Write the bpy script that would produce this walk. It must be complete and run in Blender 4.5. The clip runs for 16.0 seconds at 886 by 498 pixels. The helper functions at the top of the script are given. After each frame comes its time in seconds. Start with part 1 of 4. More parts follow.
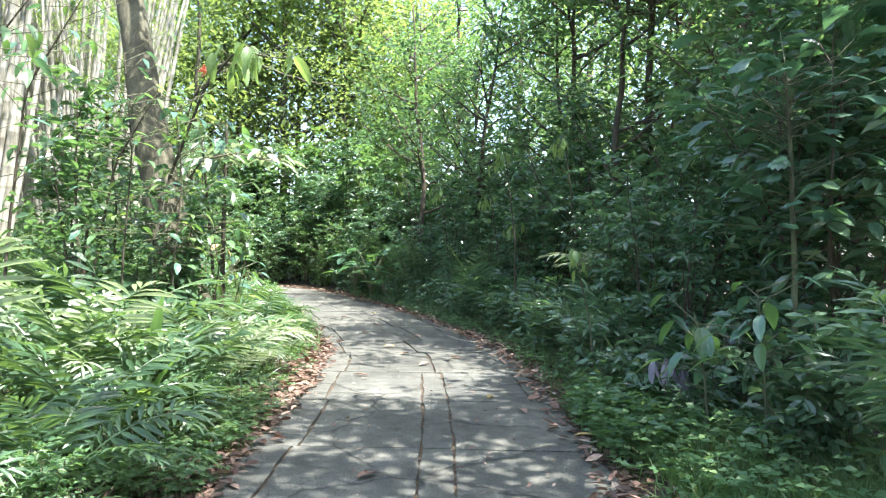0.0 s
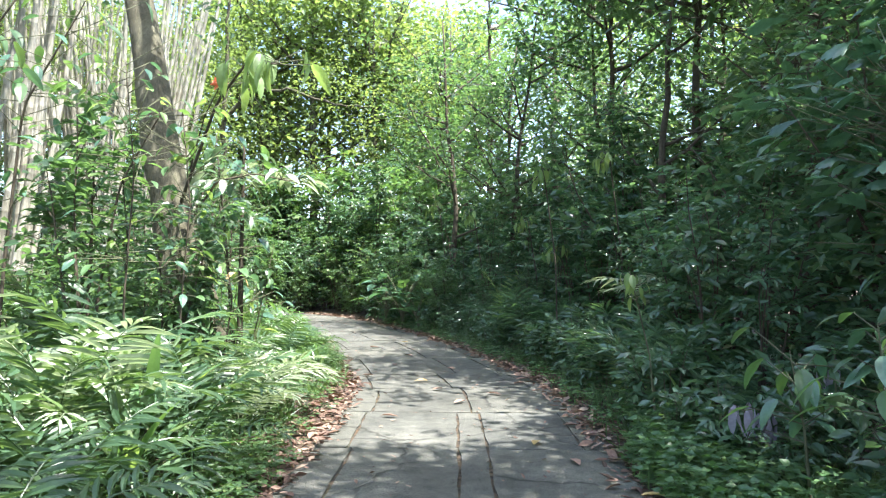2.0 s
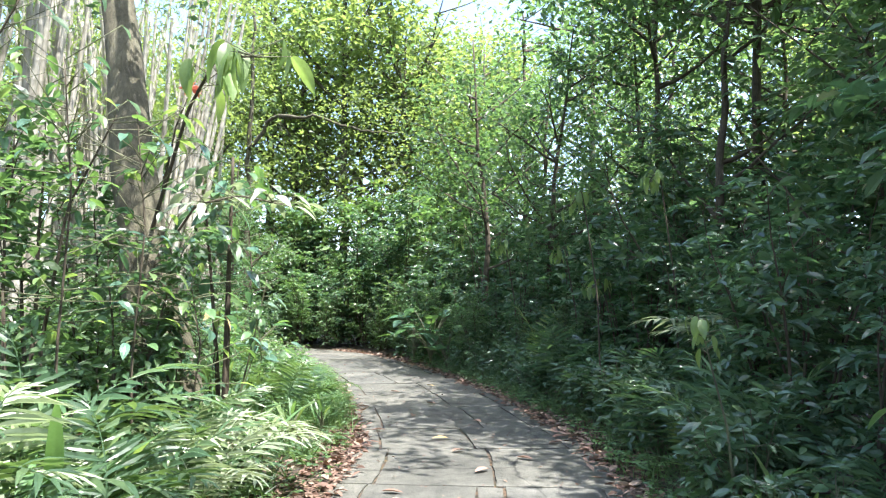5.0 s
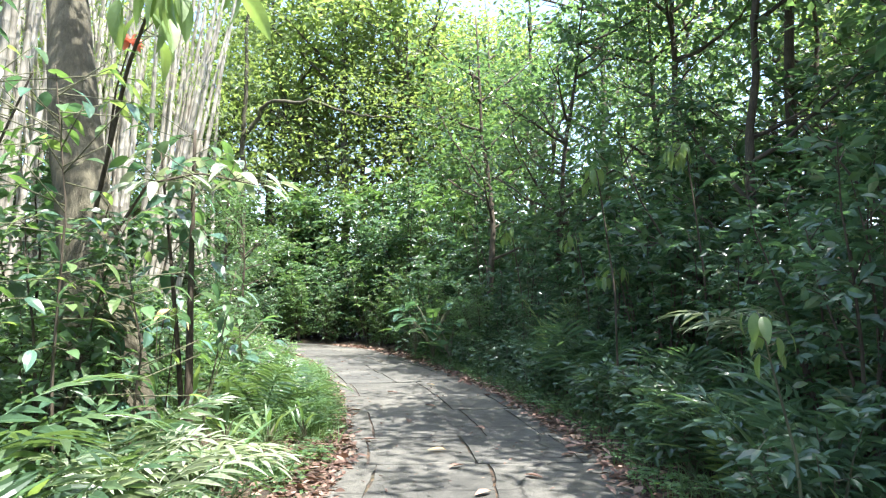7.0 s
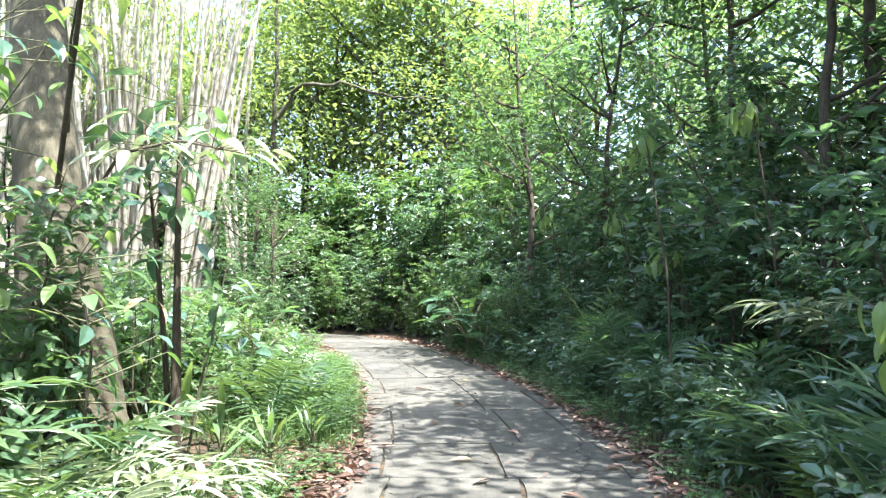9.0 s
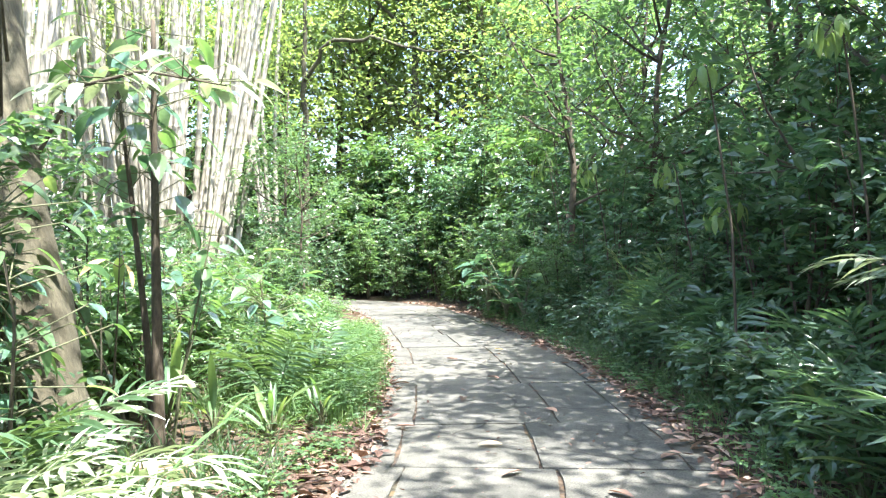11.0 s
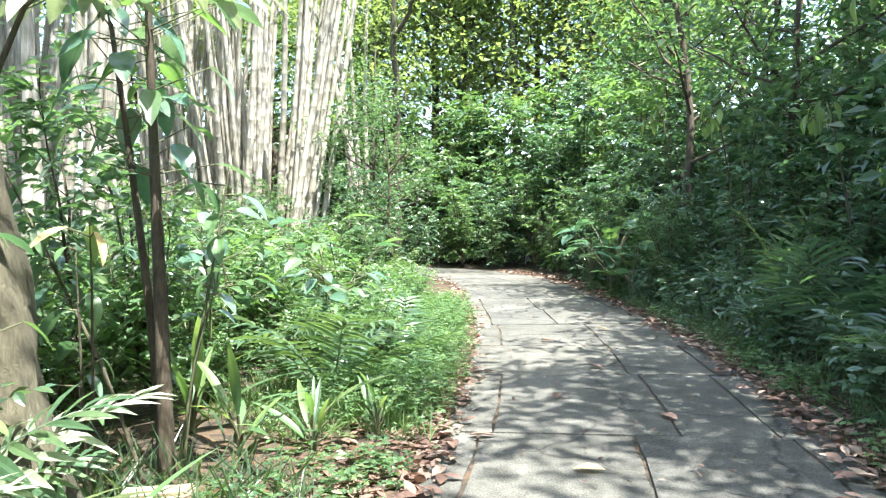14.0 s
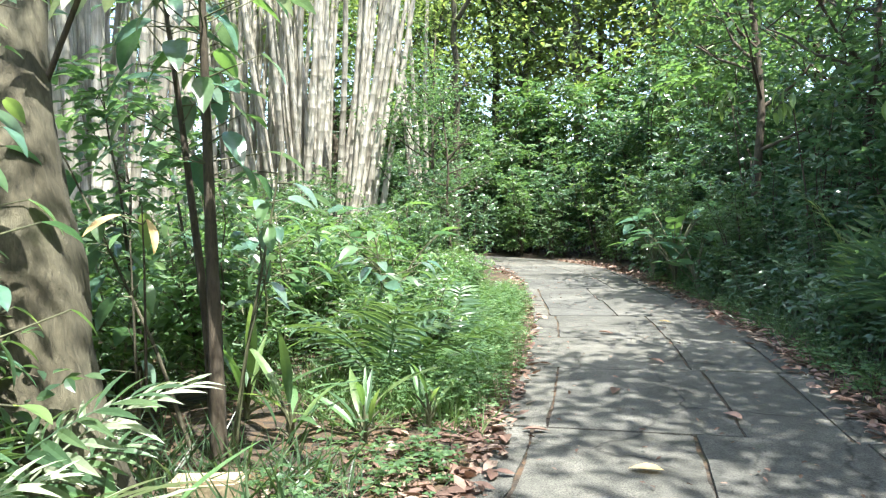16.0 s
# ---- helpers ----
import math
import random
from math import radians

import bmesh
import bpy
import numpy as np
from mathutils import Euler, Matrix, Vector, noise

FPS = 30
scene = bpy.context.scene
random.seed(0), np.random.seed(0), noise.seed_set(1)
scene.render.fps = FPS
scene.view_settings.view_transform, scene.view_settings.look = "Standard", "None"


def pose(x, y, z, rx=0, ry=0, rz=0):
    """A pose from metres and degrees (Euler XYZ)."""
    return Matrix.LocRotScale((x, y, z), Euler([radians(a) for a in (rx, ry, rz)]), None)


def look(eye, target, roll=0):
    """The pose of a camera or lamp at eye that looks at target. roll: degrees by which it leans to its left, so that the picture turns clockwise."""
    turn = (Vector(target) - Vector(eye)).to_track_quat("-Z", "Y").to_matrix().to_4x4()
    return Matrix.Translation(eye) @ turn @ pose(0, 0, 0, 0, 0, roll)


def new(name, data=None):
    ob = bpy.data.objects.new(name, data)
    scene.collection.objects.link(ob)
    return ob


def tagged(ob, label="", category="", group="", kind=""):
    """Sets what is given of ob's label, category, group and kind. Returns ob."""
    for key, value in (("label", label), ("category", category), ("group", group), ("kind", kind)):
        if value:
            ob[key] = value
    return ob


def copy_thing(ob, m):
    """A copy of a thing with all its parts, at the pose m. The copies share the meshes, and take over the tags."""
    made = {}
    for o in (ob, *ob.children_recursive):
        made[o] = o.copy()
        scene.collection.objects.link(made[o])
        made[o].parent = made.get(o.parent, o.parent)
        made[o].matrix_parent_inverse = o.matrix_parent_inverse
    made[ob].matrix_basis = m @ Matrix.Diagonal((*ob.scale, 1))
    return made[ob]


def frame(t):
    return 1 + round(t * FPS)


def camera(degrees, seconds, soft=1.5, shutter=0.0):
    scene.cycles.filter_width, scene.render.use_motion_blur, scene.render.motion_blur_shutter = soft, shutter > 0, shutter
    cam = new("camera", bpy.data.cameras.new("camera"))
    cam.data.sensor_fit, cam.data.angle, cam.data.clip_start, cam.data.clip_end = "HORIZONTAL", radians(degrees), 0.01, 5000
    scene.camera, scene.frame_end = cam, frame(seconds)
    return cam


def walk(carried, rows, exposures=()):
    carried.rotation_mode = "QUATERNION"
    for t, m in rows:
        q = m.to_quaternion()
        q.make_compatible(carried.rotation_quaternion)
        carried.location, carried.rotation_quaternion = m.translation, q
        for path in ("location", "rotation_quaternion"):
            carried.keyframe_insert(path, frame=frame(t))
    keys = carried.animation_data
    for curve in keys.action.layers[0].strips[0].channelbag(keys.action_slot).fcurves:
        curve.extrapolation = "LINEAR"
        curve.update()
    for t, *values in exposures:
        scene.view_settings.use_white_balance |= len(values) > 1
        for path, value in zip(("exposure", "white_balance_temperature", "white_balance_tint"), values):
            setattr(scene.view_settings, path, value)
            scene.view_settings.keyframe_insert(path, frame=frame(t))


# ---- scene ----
cam = camera(61.6, 16.0, soft=1.25)
PATH = [
    (0.0, (0.000, -0.000, 1.457), (0.000, 5.000, 1.458), 1.26),
    (0.5, (-0.046, 0.207, 1.461), (-0.087, 5.207, 1.444), 1.06),
    (1.0, (-0.063, 0.401, 1.462), (-0.174, 5.400, 1.463), 0.82),
    (1.5, (-0.045, 0.616, 1.466), (-0.222, 5.613, 1.533), 0.73),
    (2.0, (-0.035, 0.834, 1.474), (-0.255, 5.827, 1.634), 0.55),
    (2.5, (-0.047, 1.050, 1.486), (-0.319, 6.036, 1.751), 0.63),
    (3.0, (-0.049, 1.254, 1.499), (-0.387, 6.231, 1.845), 0.60),
    (3.5, (-0.021, 1.482, 1.509), (-0.399, 6.453, 1.889), 0.59),
    (6.0, (0.137, 2.809, 1.567), (-0.397, 7.768, 1.919), 0.25),
    (6.5, (0.118, 3.078, 1.570), (-0.420, 8.038, 1.903), 0.05),
    (7.0, (0.116, 3.325, 1.564), (-0.417, 8.287, 1.882), 0.10),
    (7.5, (0.164, 3.581, 1.552), (-0.383, 8.541, 1.878), 0.07),
    (8.0, (0.202, 3.821, 1.545), (-0.434, 8.770, 1.863), 0.03),
    (8.5, (0.184, 4.082, 1.546), (-0.544, 9.020, 1.842), 0.03),
    (9.0, (0.177, 4.331, 1.538), (-0.645, 9.256, 1.791), -0.01),
    (11.5, (0.146, 5.558, 1.467), (-1.024, 10.419, 1.477), -0.64),
    (12.0, (0.092, 5.810, 1.465), (-1.150, 10.653, 1.487), -0.60),
    (12.5, (0.054, 6.040, 1.469), (-1.253, 10.866, 1.484), -0.55),
    (13.0, (0.052, 6.293, 1.468), (-1.314, 11.103, 1.447), -0.80),
    (13.5, (0.013, 6.506, 1.463), (-1.531, 11.260, 1.348), -0.83),
    (14.0, (-0.030, 6.651, 1.461), (-1.795, 11.325, 1.268), -0.86),
    (14.5, (-0.038, 6.731, 1.465), (-1.960, 11.340, 1.204), -1.08),
    (15.0, (-0.033, 6.767, 1.469), (-2.093, 11.312, 1.163), -0.84),
    (15.5, (-0.034, 6.770, 1.469), (-2.170, 11.280, 1.165), -0.62),
    (16.0, (-0.033, 6.765, 1.467), (-2.169, 11.278, 1.198), -0.58),
]
walk(cam, [(t, look(eye, target, roll)) for t, eye, target, roll in PATH],
     exposures=[(0.0, 2.4, 6100, 10), (3.5, 2.15, 6100, 11), (7.0, 2.2, 6100, 14), (9.0, 2.55, 6100, 14), (12.5, 2.75, 6100, 11), (16.0, 2.2, 6100, 10)])

# ---- light: high sun from over the shady bank and a little behind the start, clear tropical sky ----
SUN_WAY = Vector((0.36, -0.24, 1.0)).normalized()
world = bpy.data.worlds.new("sky")
scene.world = world
world.use_nodes = True
wn = world.node_tree.nodes
sky = wn.new("ShaderNodeTexSky")
sky.sky_type = "NISHITA"
sky.sun_disc = False
sky.sun_elevation = math.asin(SUN_WAY.z)
sky.sun_rotation = math.atan2(SUN_WAY.x, SUN_WAY.y)
sky.air_density, sky.dust_density, sky.ozone_density = 1.0, 2.5, 1.0
wn["Background"].inputs["Strength"].default_value = 0.15
world.node_tree.links.new(sky.outputs[0], wn["Background"].inputs["Color"])
sun = new("sun", bpy.data.lights.new("sun", "SUN"))
sun.data.energy, sun.data.angle, sun.data.color = 5.0, radians(0.53), (1.0, 0.95, 0.86)
sun.matrix_world = look((0, 0, 30), Vector((0, 0, 30)) - SUN_WAY)

# ---- materials ----
def nodes_of(name):
    m = bpy.data.materials.new(name)
    m.use_nodes = True
    nt = m.node_tree
    return m, nt, nt.nodes, nt.links, nt.nodes["Principled BSDF"]


def ramp(nt, fac, stops):
    r = nt.nodes.new("ShaderNodeValToRGB")
    els = r.color_ramp.elements
    while len(els) < len(stops):
        els.new(0.5)
    for e, (p, c) in zip(els, stops):
        e.position, e.color = p, (*c, 1)
    nt.links.new(fac, r.inputs[0])
    return r.outputs[0]


def noise_tex(nt, scale, detail=4.0, rough=0.6, coord=None, distortion=0.0):
    n = nt.nodes.new("ShaderNodeTexNoise")
    n.inputs["Scale"].default_value, n.inputs["Detail"].default_value = scale, detail
    n.inputs["Roughness"].default_value, n.inputs["Distortion"].default_value = rough, distortion
    if coord:
        nt.links.new(coord, n.inputs["Vector"])
    return n


def position(nt):
    return nt.nodes.new("ShaderNodeNewGeometry").outputs["Position"]


def mixed(nt, kind, fac, a, b):
    x = nt.nodes.new("ShaderNodeMix")
    x.data_type, x.blend_type = "RGBA", kind
    for sock, v in ((x.inputs[0], fac), (x.inputs[6], a), (x.inputs[7], b)):
        if isinstance(v, (int, float)):
            sock.default_value = v
        elif isinstance(v, tuple):
            sock.default_value = (*v, 1)
        else:
            nt.links.new(v, sock)
    return x.outputs[2]


def bump(nt, bsdf, height, strength, distance):
    b = nt.nodes.new("ShaderNodeBump")
    b.inputs["Strength"].default_value, b.inputs["Distance"].default_value = strength, distance
    nt.links.new(height, b.inputs["Height"])
    nt.links.new(b.outputs[0], bsdf.inputs["Normal"])


def leaf_material(name, stops, through_colour, translucent=0.4, rough=0.38, gloss=0.6):
    """Leaf: varied from leaf to leaf and plant to plant, light shines through it."""
    m, nt, nd, lk, p = nodes_of(name)
    g = nd.new("ShaderNodeNewGeometry")
    info = nd.new("ShaderNodeObjectInfo")
    c = ramp(nt, g.outputs["Random Per Island"], stops)
    hsv = nd.new("ShaderNodeHueSaturation")
    mr = nd.new("ShaderNodeMapRange")
    mr.inputs["To Min"].default_value, mr.inputs["To Max"].default_value = 0.75, 1.3
    lk.new(info.outputs["Random"], mr.inputs["Value"])
    lk.new(mr.outputs[0], hsv.inputs["Value"])
    hsv.inputs["Saturation"].default_value = 0.77
    n = noise_tex(nt, 38.0, 3.0, 0.6, g.outputs["Position"])
    blot = ramp(nt, n.outputs["Fac"], [(0.3, (0.78, 0.8, 0.75)), (0.7, (1.12, 1.1, 1.05))])
    lk.new(mixed(nt, "MULTIPLY", 1.0, c, blot), hsv.inputs["Color"])
    lk.new(hsv.outputs[0], p.inputs["Base Color"])
    p.inputs["Roughness"].default_value = rough
    p.inputs["Specular IOR Level"].default_value = gloss
    tr = nd.new("ShaderNodeBsdfTranslucent")
    lk.new(mixed(nt, "MIX", 0.62, hsv.outputs[0], through_colour), tr.inputs["Color"])
    mx = nd.new("ShaderNodeMixShader")
    mx.inputs[0].default_value = translucent
    lk.new(p.outputs[0], mx.inputs[1])
    lk.new(tr.outputs[0], mx.inputs[2])
    lk.new(mx.outputs[0], nd["Material Output"].inputs["Surface"])
    return m


def bark_material(name, dark, light, scale=6.0, stretch=0.18, depth=0.02, rough=0.9):
    m, nt, nd, lk, p = nodes_of(name)
    mp = nd.new("ShaderNodeMapping")
    mp.inputs["Scale"].default_value = (1, 1, stretch)
    lk.new(position(nt), mp.inputs["Vector"])
    n1 = noise_tex(nt, scale * 4, 6.0, 0.7, mp.outputs[0], 0.6)
    n2 = noise_tex(nt, scale * 0.35, 3.0, 0.6, position(nt))
    c = ramp(nt, n1.outputs["Fac"], [(0.3, dark), (0.7, light)])
    patch = ramp(nt, n2.outputs["Fac"], [(0.35, (0.65, 0.62, 0.55)), (0.65, (1.15, 1.15, 1.1))])
    lk.new(mixed(nt, "MULTIPLY", 1.0, c, patch), p.inputs["Base Color"])
    p.inputs["Roughness"].default_value = rough
    bump(nt, p, n1.outputs["Fac"], 0.8, depth)
    return m


def concrete_material():
    m, nt, nd, lk, p = nodes_of("worn_concrete")
    pos = position(nt)
    big = noise_tex(nt, 0.9, 5.0, 0.6, pos)
    mid = noise_tex(nt, 7.0, 6.0, 0.7, pos)
    fine = noise_tex(nt, 90.0, 4.0, 0.7, pos)
    c = ramp(nt, big.outputs["Fac"], [(0.3, (0.065, 0.066, 0.058)), (0.55, (0.118, 0.118, 0.105)), (0.75, (0.2, 0.197, 0.175))])
    c = mixed(nt, "MULTIPLY", 0.8, c, ramp(nt, mid.outputs["Fac"], [(0.32, (0.5, 0.52, 0.48)), (0.6, (1.08, 1.06, 1.02))]))
    c = mixed(nt, "MULTIPLY", 0.9, c, ramp(nt, fine.outputs["Fac"], [(0.38, (0.3, 0.3, 0.28)), (0.52, (1.0, 1.0, 1.0)), (0.7, (1.35, 1.33, 1.3))]))
    warp = mixed(nt, "ADD", 0.35, pos, noise_tex(nt, 2.2, 4.0, 0.6, pos).outputs["Color"])
    v = nd.new("ShaderNodeTexVoronoi")
    v.feature = "DISTANCE_TO_EDGE"
    v.inputs["Scale"].default_value = 0.62
    lk.new(warp, v.inputs["Vector"])
    crack = ramp(nt, v.outputs["Distance"], [(0.0, (0.14, 0.13, 0.11)), (0.017, (1, 1, 1))])
    gap = ramp(nt, noise_tex(nt, 1.3, 2.0, 0.5, pos).outputs["Fac"], [(0.38, (0, 0, 0)), (0.5, (0.85, 0.85, 0.85))])
    c = mixed(nt, "MULTIPLY", gap, c, crack)
    info = nd.new("ShaderNodeObjectInfo")
    tone = ramp(nt, info.outputs["Random"], [(0.0, (0.82, 0.83, 0.85)), (1.0, (1.08, 1.06, 1.02))])
    lk.new(mixed(nt, "MULTIPLY", 1.0, c, tone), p.inputs["Base Color"])
    p.inputs["Roughness"].default_value = 0.85
    h = mixed(nt, "MULTIPLY", 1.0, mixed(nt, "MIX", 0.5, mid.outputs["Fac"], fine.outputs["Fac"]), crack)
    bump(nt, p, h, 0.9, 0.02)
    return m


def soil_material():
    m, nt, nd, lk, p = nodes_of("leafy_soil")
    pos = position(nt)
    v = nd.new("ShaderNodeTexVoronoi")
    v.inputs["Scale"].default_value = 16.0
    lk.new(mixed(nt, "ADD", 0.12, pos, noise_tex(nt, 6, 4, 0.6, pos).outputs["Color"]), v.inputs["Vector"])
    n = noise_tex(nt, 1.4, 5.0, 0.65, pos)
    c = ramp(nt, n.outputs["Fac"], [(0.3, (0.028, 0.022, 0.015)), (0.55, (0.06, 0.046, 0.03)), (0.75, (0.05, 0.06, 0.025))])
    lit = ramp(nt, v.outputs["Color"], [(0.2, (0.5, 0.5, 0.5)), (0.5, (1, 0.9, 0.8)), (0.9, (1.6, 1.25, 0.95))])
    lk.new(mixed(nt, "MULTIPLY", 1.0, c, lit), p.inputs["Base Color"])
    p.inputs["Roughness"].default_value = 0.95
    bump(nt, p, v.outputs["Distance"], 0.8, 0.03)
    return m


G = leaf_material
M_SHRUB = G("shrub_leaf", [(0, (0.036, 0.09, 0.055)), (0.5, (0.058, 0.135, 0.07)), (0.93, (0.09, 0.175, 0.075)), (1.0, (0.19, 0.22, 0.08))], (0.17, 0.36, 0.09), 0.34, 0.24, 0.8)
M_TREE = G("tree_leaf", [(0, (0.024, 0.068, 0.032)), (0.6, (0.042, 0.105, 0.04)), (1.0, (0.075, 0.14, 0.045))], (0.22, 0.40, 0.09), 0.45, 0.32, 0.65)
# lit copy of the tree leaf: sun glow put into a brighter, yellower colour
M_SUNLIT_LEAF = G("sunlit_tree_leaf", [(0, (0.05, 0.115, 0.03)), (0.6, (0.08, 0.16, 0.04)), (1.0, (0.14, 0.2, 0.045))], (0.4, 0.53, 0.1), 0.55, 0.45)
M_PALM = G("palm_leaf", [(0, (0.025, 0.075, 0.03)), (0.6, (0.045, 0.115, 0.04)), (1.0, (0.08, 0.15, 0.045))], (0.22, 0.36, 0.06), 0.36, 0.36)
M_BANKPALM = G("bank_palm_leaf", [(0, (0.042, 0.105, 0.06)), (0.6, (0.07, 0.155, 0.075)), (1.0, (0.11, 0.19, 0.08))], (0.2, 0.38, 0.09), 0.32, 0.26, 0.8)
# whitish base colour stands in for strong sun on green leaves
M_SUNLIT_PALE = G("sunlit_pale_leaf", [(0, (0.2, 0.27, 0.16)), (1.0, (0.36, 0.42, 0.27))], (0.36, 0.47, 0.16), 0.35, 0.38)
M_GRASS = G("grass_blade", [(0, (0.045, 0.115, 0.025)), (0.7, (0.08, 0.17, 0.035)), (0.96, (0.13, 0.2, 0.05)), (1.0, (0.3, 0.24, 0.11))], (0.26, 0.42, 0.06), 0.4, 0.45)
M_HERB = G("herb_leaf", [(0, (0.04, 0.12, 0.035)), (0.8, (0.08, 0.19, 0.045)), (1.0, (0.16, 0.24, 0.06))], (0.25, 0.45, 0.07), 0.4, 0.42)
M_LIME = G("lime_leaf", [(0, (0.08, 0.18, 0.04)), (1.0, (0.16, 0.26, 0.05))], (0.38, 0.54, 0.09), 0.5, 0.42)
M_TEAL = G("broad_leaf", [(0, (0.035, 0.115, 0.075)), (1.0, (0.065, 0.165, 0.09))], (0.16, 0.34, 0.1), 0.3, 0.24, 0.8)
M_GLOSS = G("glossy_leaf", [(0, (0.06, 0.13, 0.09)), (1.0, (0.11, 0.19, 0.12))], (0.25, 0.42, 0.12), 0.25, 0.16, 1.0)
M_LITTER = G("dry_leaf", [(0, (0.08, 0.045, 0.03)), (0.35, (0.17, 0.085, 0.055)), (0.7, (0.27, 0.15, 0.1)), (1.0, (0.42, 0.3, 0.21))], (0.3, 0.14, 0.06), 0.12, 0.7, 0.3)
M_GREYLEAF = G("withered_leaf", [(0, (0.16, 0.14, 0.2)), (1.0, (0.3, 0.27, 0.34))], (0.25, 0.2, 0.25), 0.2, 0.7, 0.3)
M_YELLOW = G("yellow_leaf", [(0, (0.5, 0.3, 0.05)), (1.0, (0.62, 0.42, 0.1))], (0.6, 0.4, 0.06), 0.3, 0.55)
M_RED = G("red_flower", [(0, (0.75, 0.11, 0.02)), (1.0, (0.85, 0.2, 0.03))], (0.8, 0.15, 0.03), 0.35, 0.5)
M_BARK = bark_material("grey_brown_bark", (0.05, 0.047, 0.03), (0.13, 0.12, 0.08), 9.0, 0.22, 0.025)
M_TWIG = bark_material("dark_twig", (0.03, 0.025, 0.018), (0.1, 0.08, 0.055), 14.0, 0.2, 0.006)
M_CULM = bark_material("weathered_bamboo", (0.15, 0.145, 0.12), (0.44, 0.42, 0.365), 5.0, 0.05, 0.004, 0.55)
M_STEM = bark_material("green_stem", (0.05, 0.055, 0.03), (0.13, 0.14, 0.07), 9.0, 0.1, 0.004, 0.7)
M_STONE = bark_material("mossy_block", (0.2, 0.16, 0.1), (0.42, 0.36, 0.25), 5.0, 1.0, 0.01)
M_CONCRETE, M_SOIL = concrete_material(), soil_material()

# ---- mesh tools ----
RNG = np.random.default_rng(7)


def unit(v):
    return v / np.maximum(np.linalg.norm(v, axis=-1, keepdims=True), 1e-9)


class Geo:
    """Gathers points and faces of one mesh."""

    def __init__(self):
        self.v, self.f, self.n = [], [], 0

    def add(self, verts, faces):
        self.v.append(np.asarray(verts, float).reshape(-1, 3))
        self.f += [tuple(i + self.n for i in q) for q in faces]
        self.n += len(self.v[-1])

    def add_many(self, verts, pattern):
        """verts (n, k, 3): n alike pieces, each with the faces in pattern."""
        n, k = verts.shape[:2]
        base = self.n + np.arange(n)[:, None] * k
        for q in pattern:
            self.f += [tuple(r) for r in (base + np.array(q)[None]).tolist()]
        self.v.append(verts.reshape(-1, 3))
        self.n += n * k

    def tube(self, pts, radii, sides=6, cap=True, rough=0.0):
        pts = np.asarray(pts, float)
        tang = unit(np.gradient(pts, axis=0))
        ref = np.array([0.0, 0.0, 1.0]) if abs(tang[0, 2]) < 0.9 else np.array([1.0, 0.0, 0.0])
        a = unit(np.cross(tang, ref))
        b = np.cross(tang, a)
        ang = np.arange(sides) * 2 * np.pi / sides
        rr = np.asarray(radii, float)[:, None] * (1 + rough * RNG.normal(size=(len(pts), sides)))
        ring = pts[:, None] + (a[:, None] * np.cos(ang)[None, :, None] + b[:, None] * np.sin(ang)[None, :, None]) * rr[..., None]
        faces = []
        for i in range(len(pts) - 1):
            for j in range(sides):
                k = (j + 1) % sides
                faces.append((i * sides + j, i * sides + k, (i + 1) * sides + k, (i + 1) * sides + j))
        if cap:
            faces.append(tuple(range((len(pts) - 1) * sides, len(pts) * sides)))
        self.add(ring, faces)

    def leaves(self, base, way, up, length, width, fold=0.25, droop=0.25, fine=False, plain=False):
        """A folded, drooping leaf at each base, along way, its face towards up."""
        base, way = np.atleast_2d(base), unit(np.atleast_2d(way))
        n = len(base)
        up = np.broadcast_to(np.atleast_2d(up), base.shape)
        side = unit(np.cross(way, up))
        nor = np.cross(side, way)
        L = np.broadcast_to(length, (n,))[:, None]
        W = np.broadcast_to(width, (n,))[:, None] / 2
        dr = np.broadcast_to(droop, (n,))[:, None]

        def at(s, w, lift):
            return base + way * L * s + side * W * w + nor * (W * lift - dr * L * s * s)
        if fine:
            vs = [at(0, 0, 0), at(0.25, 0.75, fold), at(0.25, 0, 0), at(0.25, -0.75, fold), at(0.55, 1, fold * 1.2), at(0.55, 0, 0),
                  at(0.55, -1, fold * 1.2), at(0.82, 0.5, fold * 0.6), at(0.82, 0, 0), at(0.82, -0.5, fold * 0.6), at(1, 0, 0)]
            self.add_many(np.stack(vs, 1), [(0, 2, 1), (0, 3, 2), (1, 2, 5, 4), (2, 3, 6, 5), (4, 5, 8, 7), (5, 6, 9, 8), (7, 8, 10), (8, 9, 10)])
        elif plain:
            vs = [at(0, 0, 0), at(0.42, 1, fold), at(1, 0, 0), at(0.42, -1, fold)]
            self.add_many(np.stack(vs, 1), [(0, 2, 1), (0, 3, 2)])
        else:
            vs = [at(0, 0, 0), at(0.42, 1, fold), at(0.5, 0, 0), at(0.42, -1, fold), at(1, 0, 0)]
            self.add_many(np.stack(vs, 1), [(0, 2, 1), (1, 2, 4), (0, 3, 2), (2, 3, 4)])

    def mesh(self, name, material, smooth=False):
        me = bpy.data.meshes.new(name)
        me.from_pydata(np.concatenate(self.v), [], self.f)
        me.materials.append(material)
        if smooth:
            me.shade_smooth()
        return me


def part(name, geo, material, parent, label="", smooth=False, m=None):
    ob = new(name, geo if isinstance(geo, bpy.types.Mesh) else geo.mesh(name, material, smooth))
    ob.parent = parent
    if m is not None:
        ob.matrix_local = m
    if label:
        ob["label"] = label
    return ob


def thing(name, m, label, category, group="", kind=""):
    ob = new(name)
    ob.matrix_world = m
    ob.empty_display_size = 0.1
    return tagged(ob, label, category, group, kind)


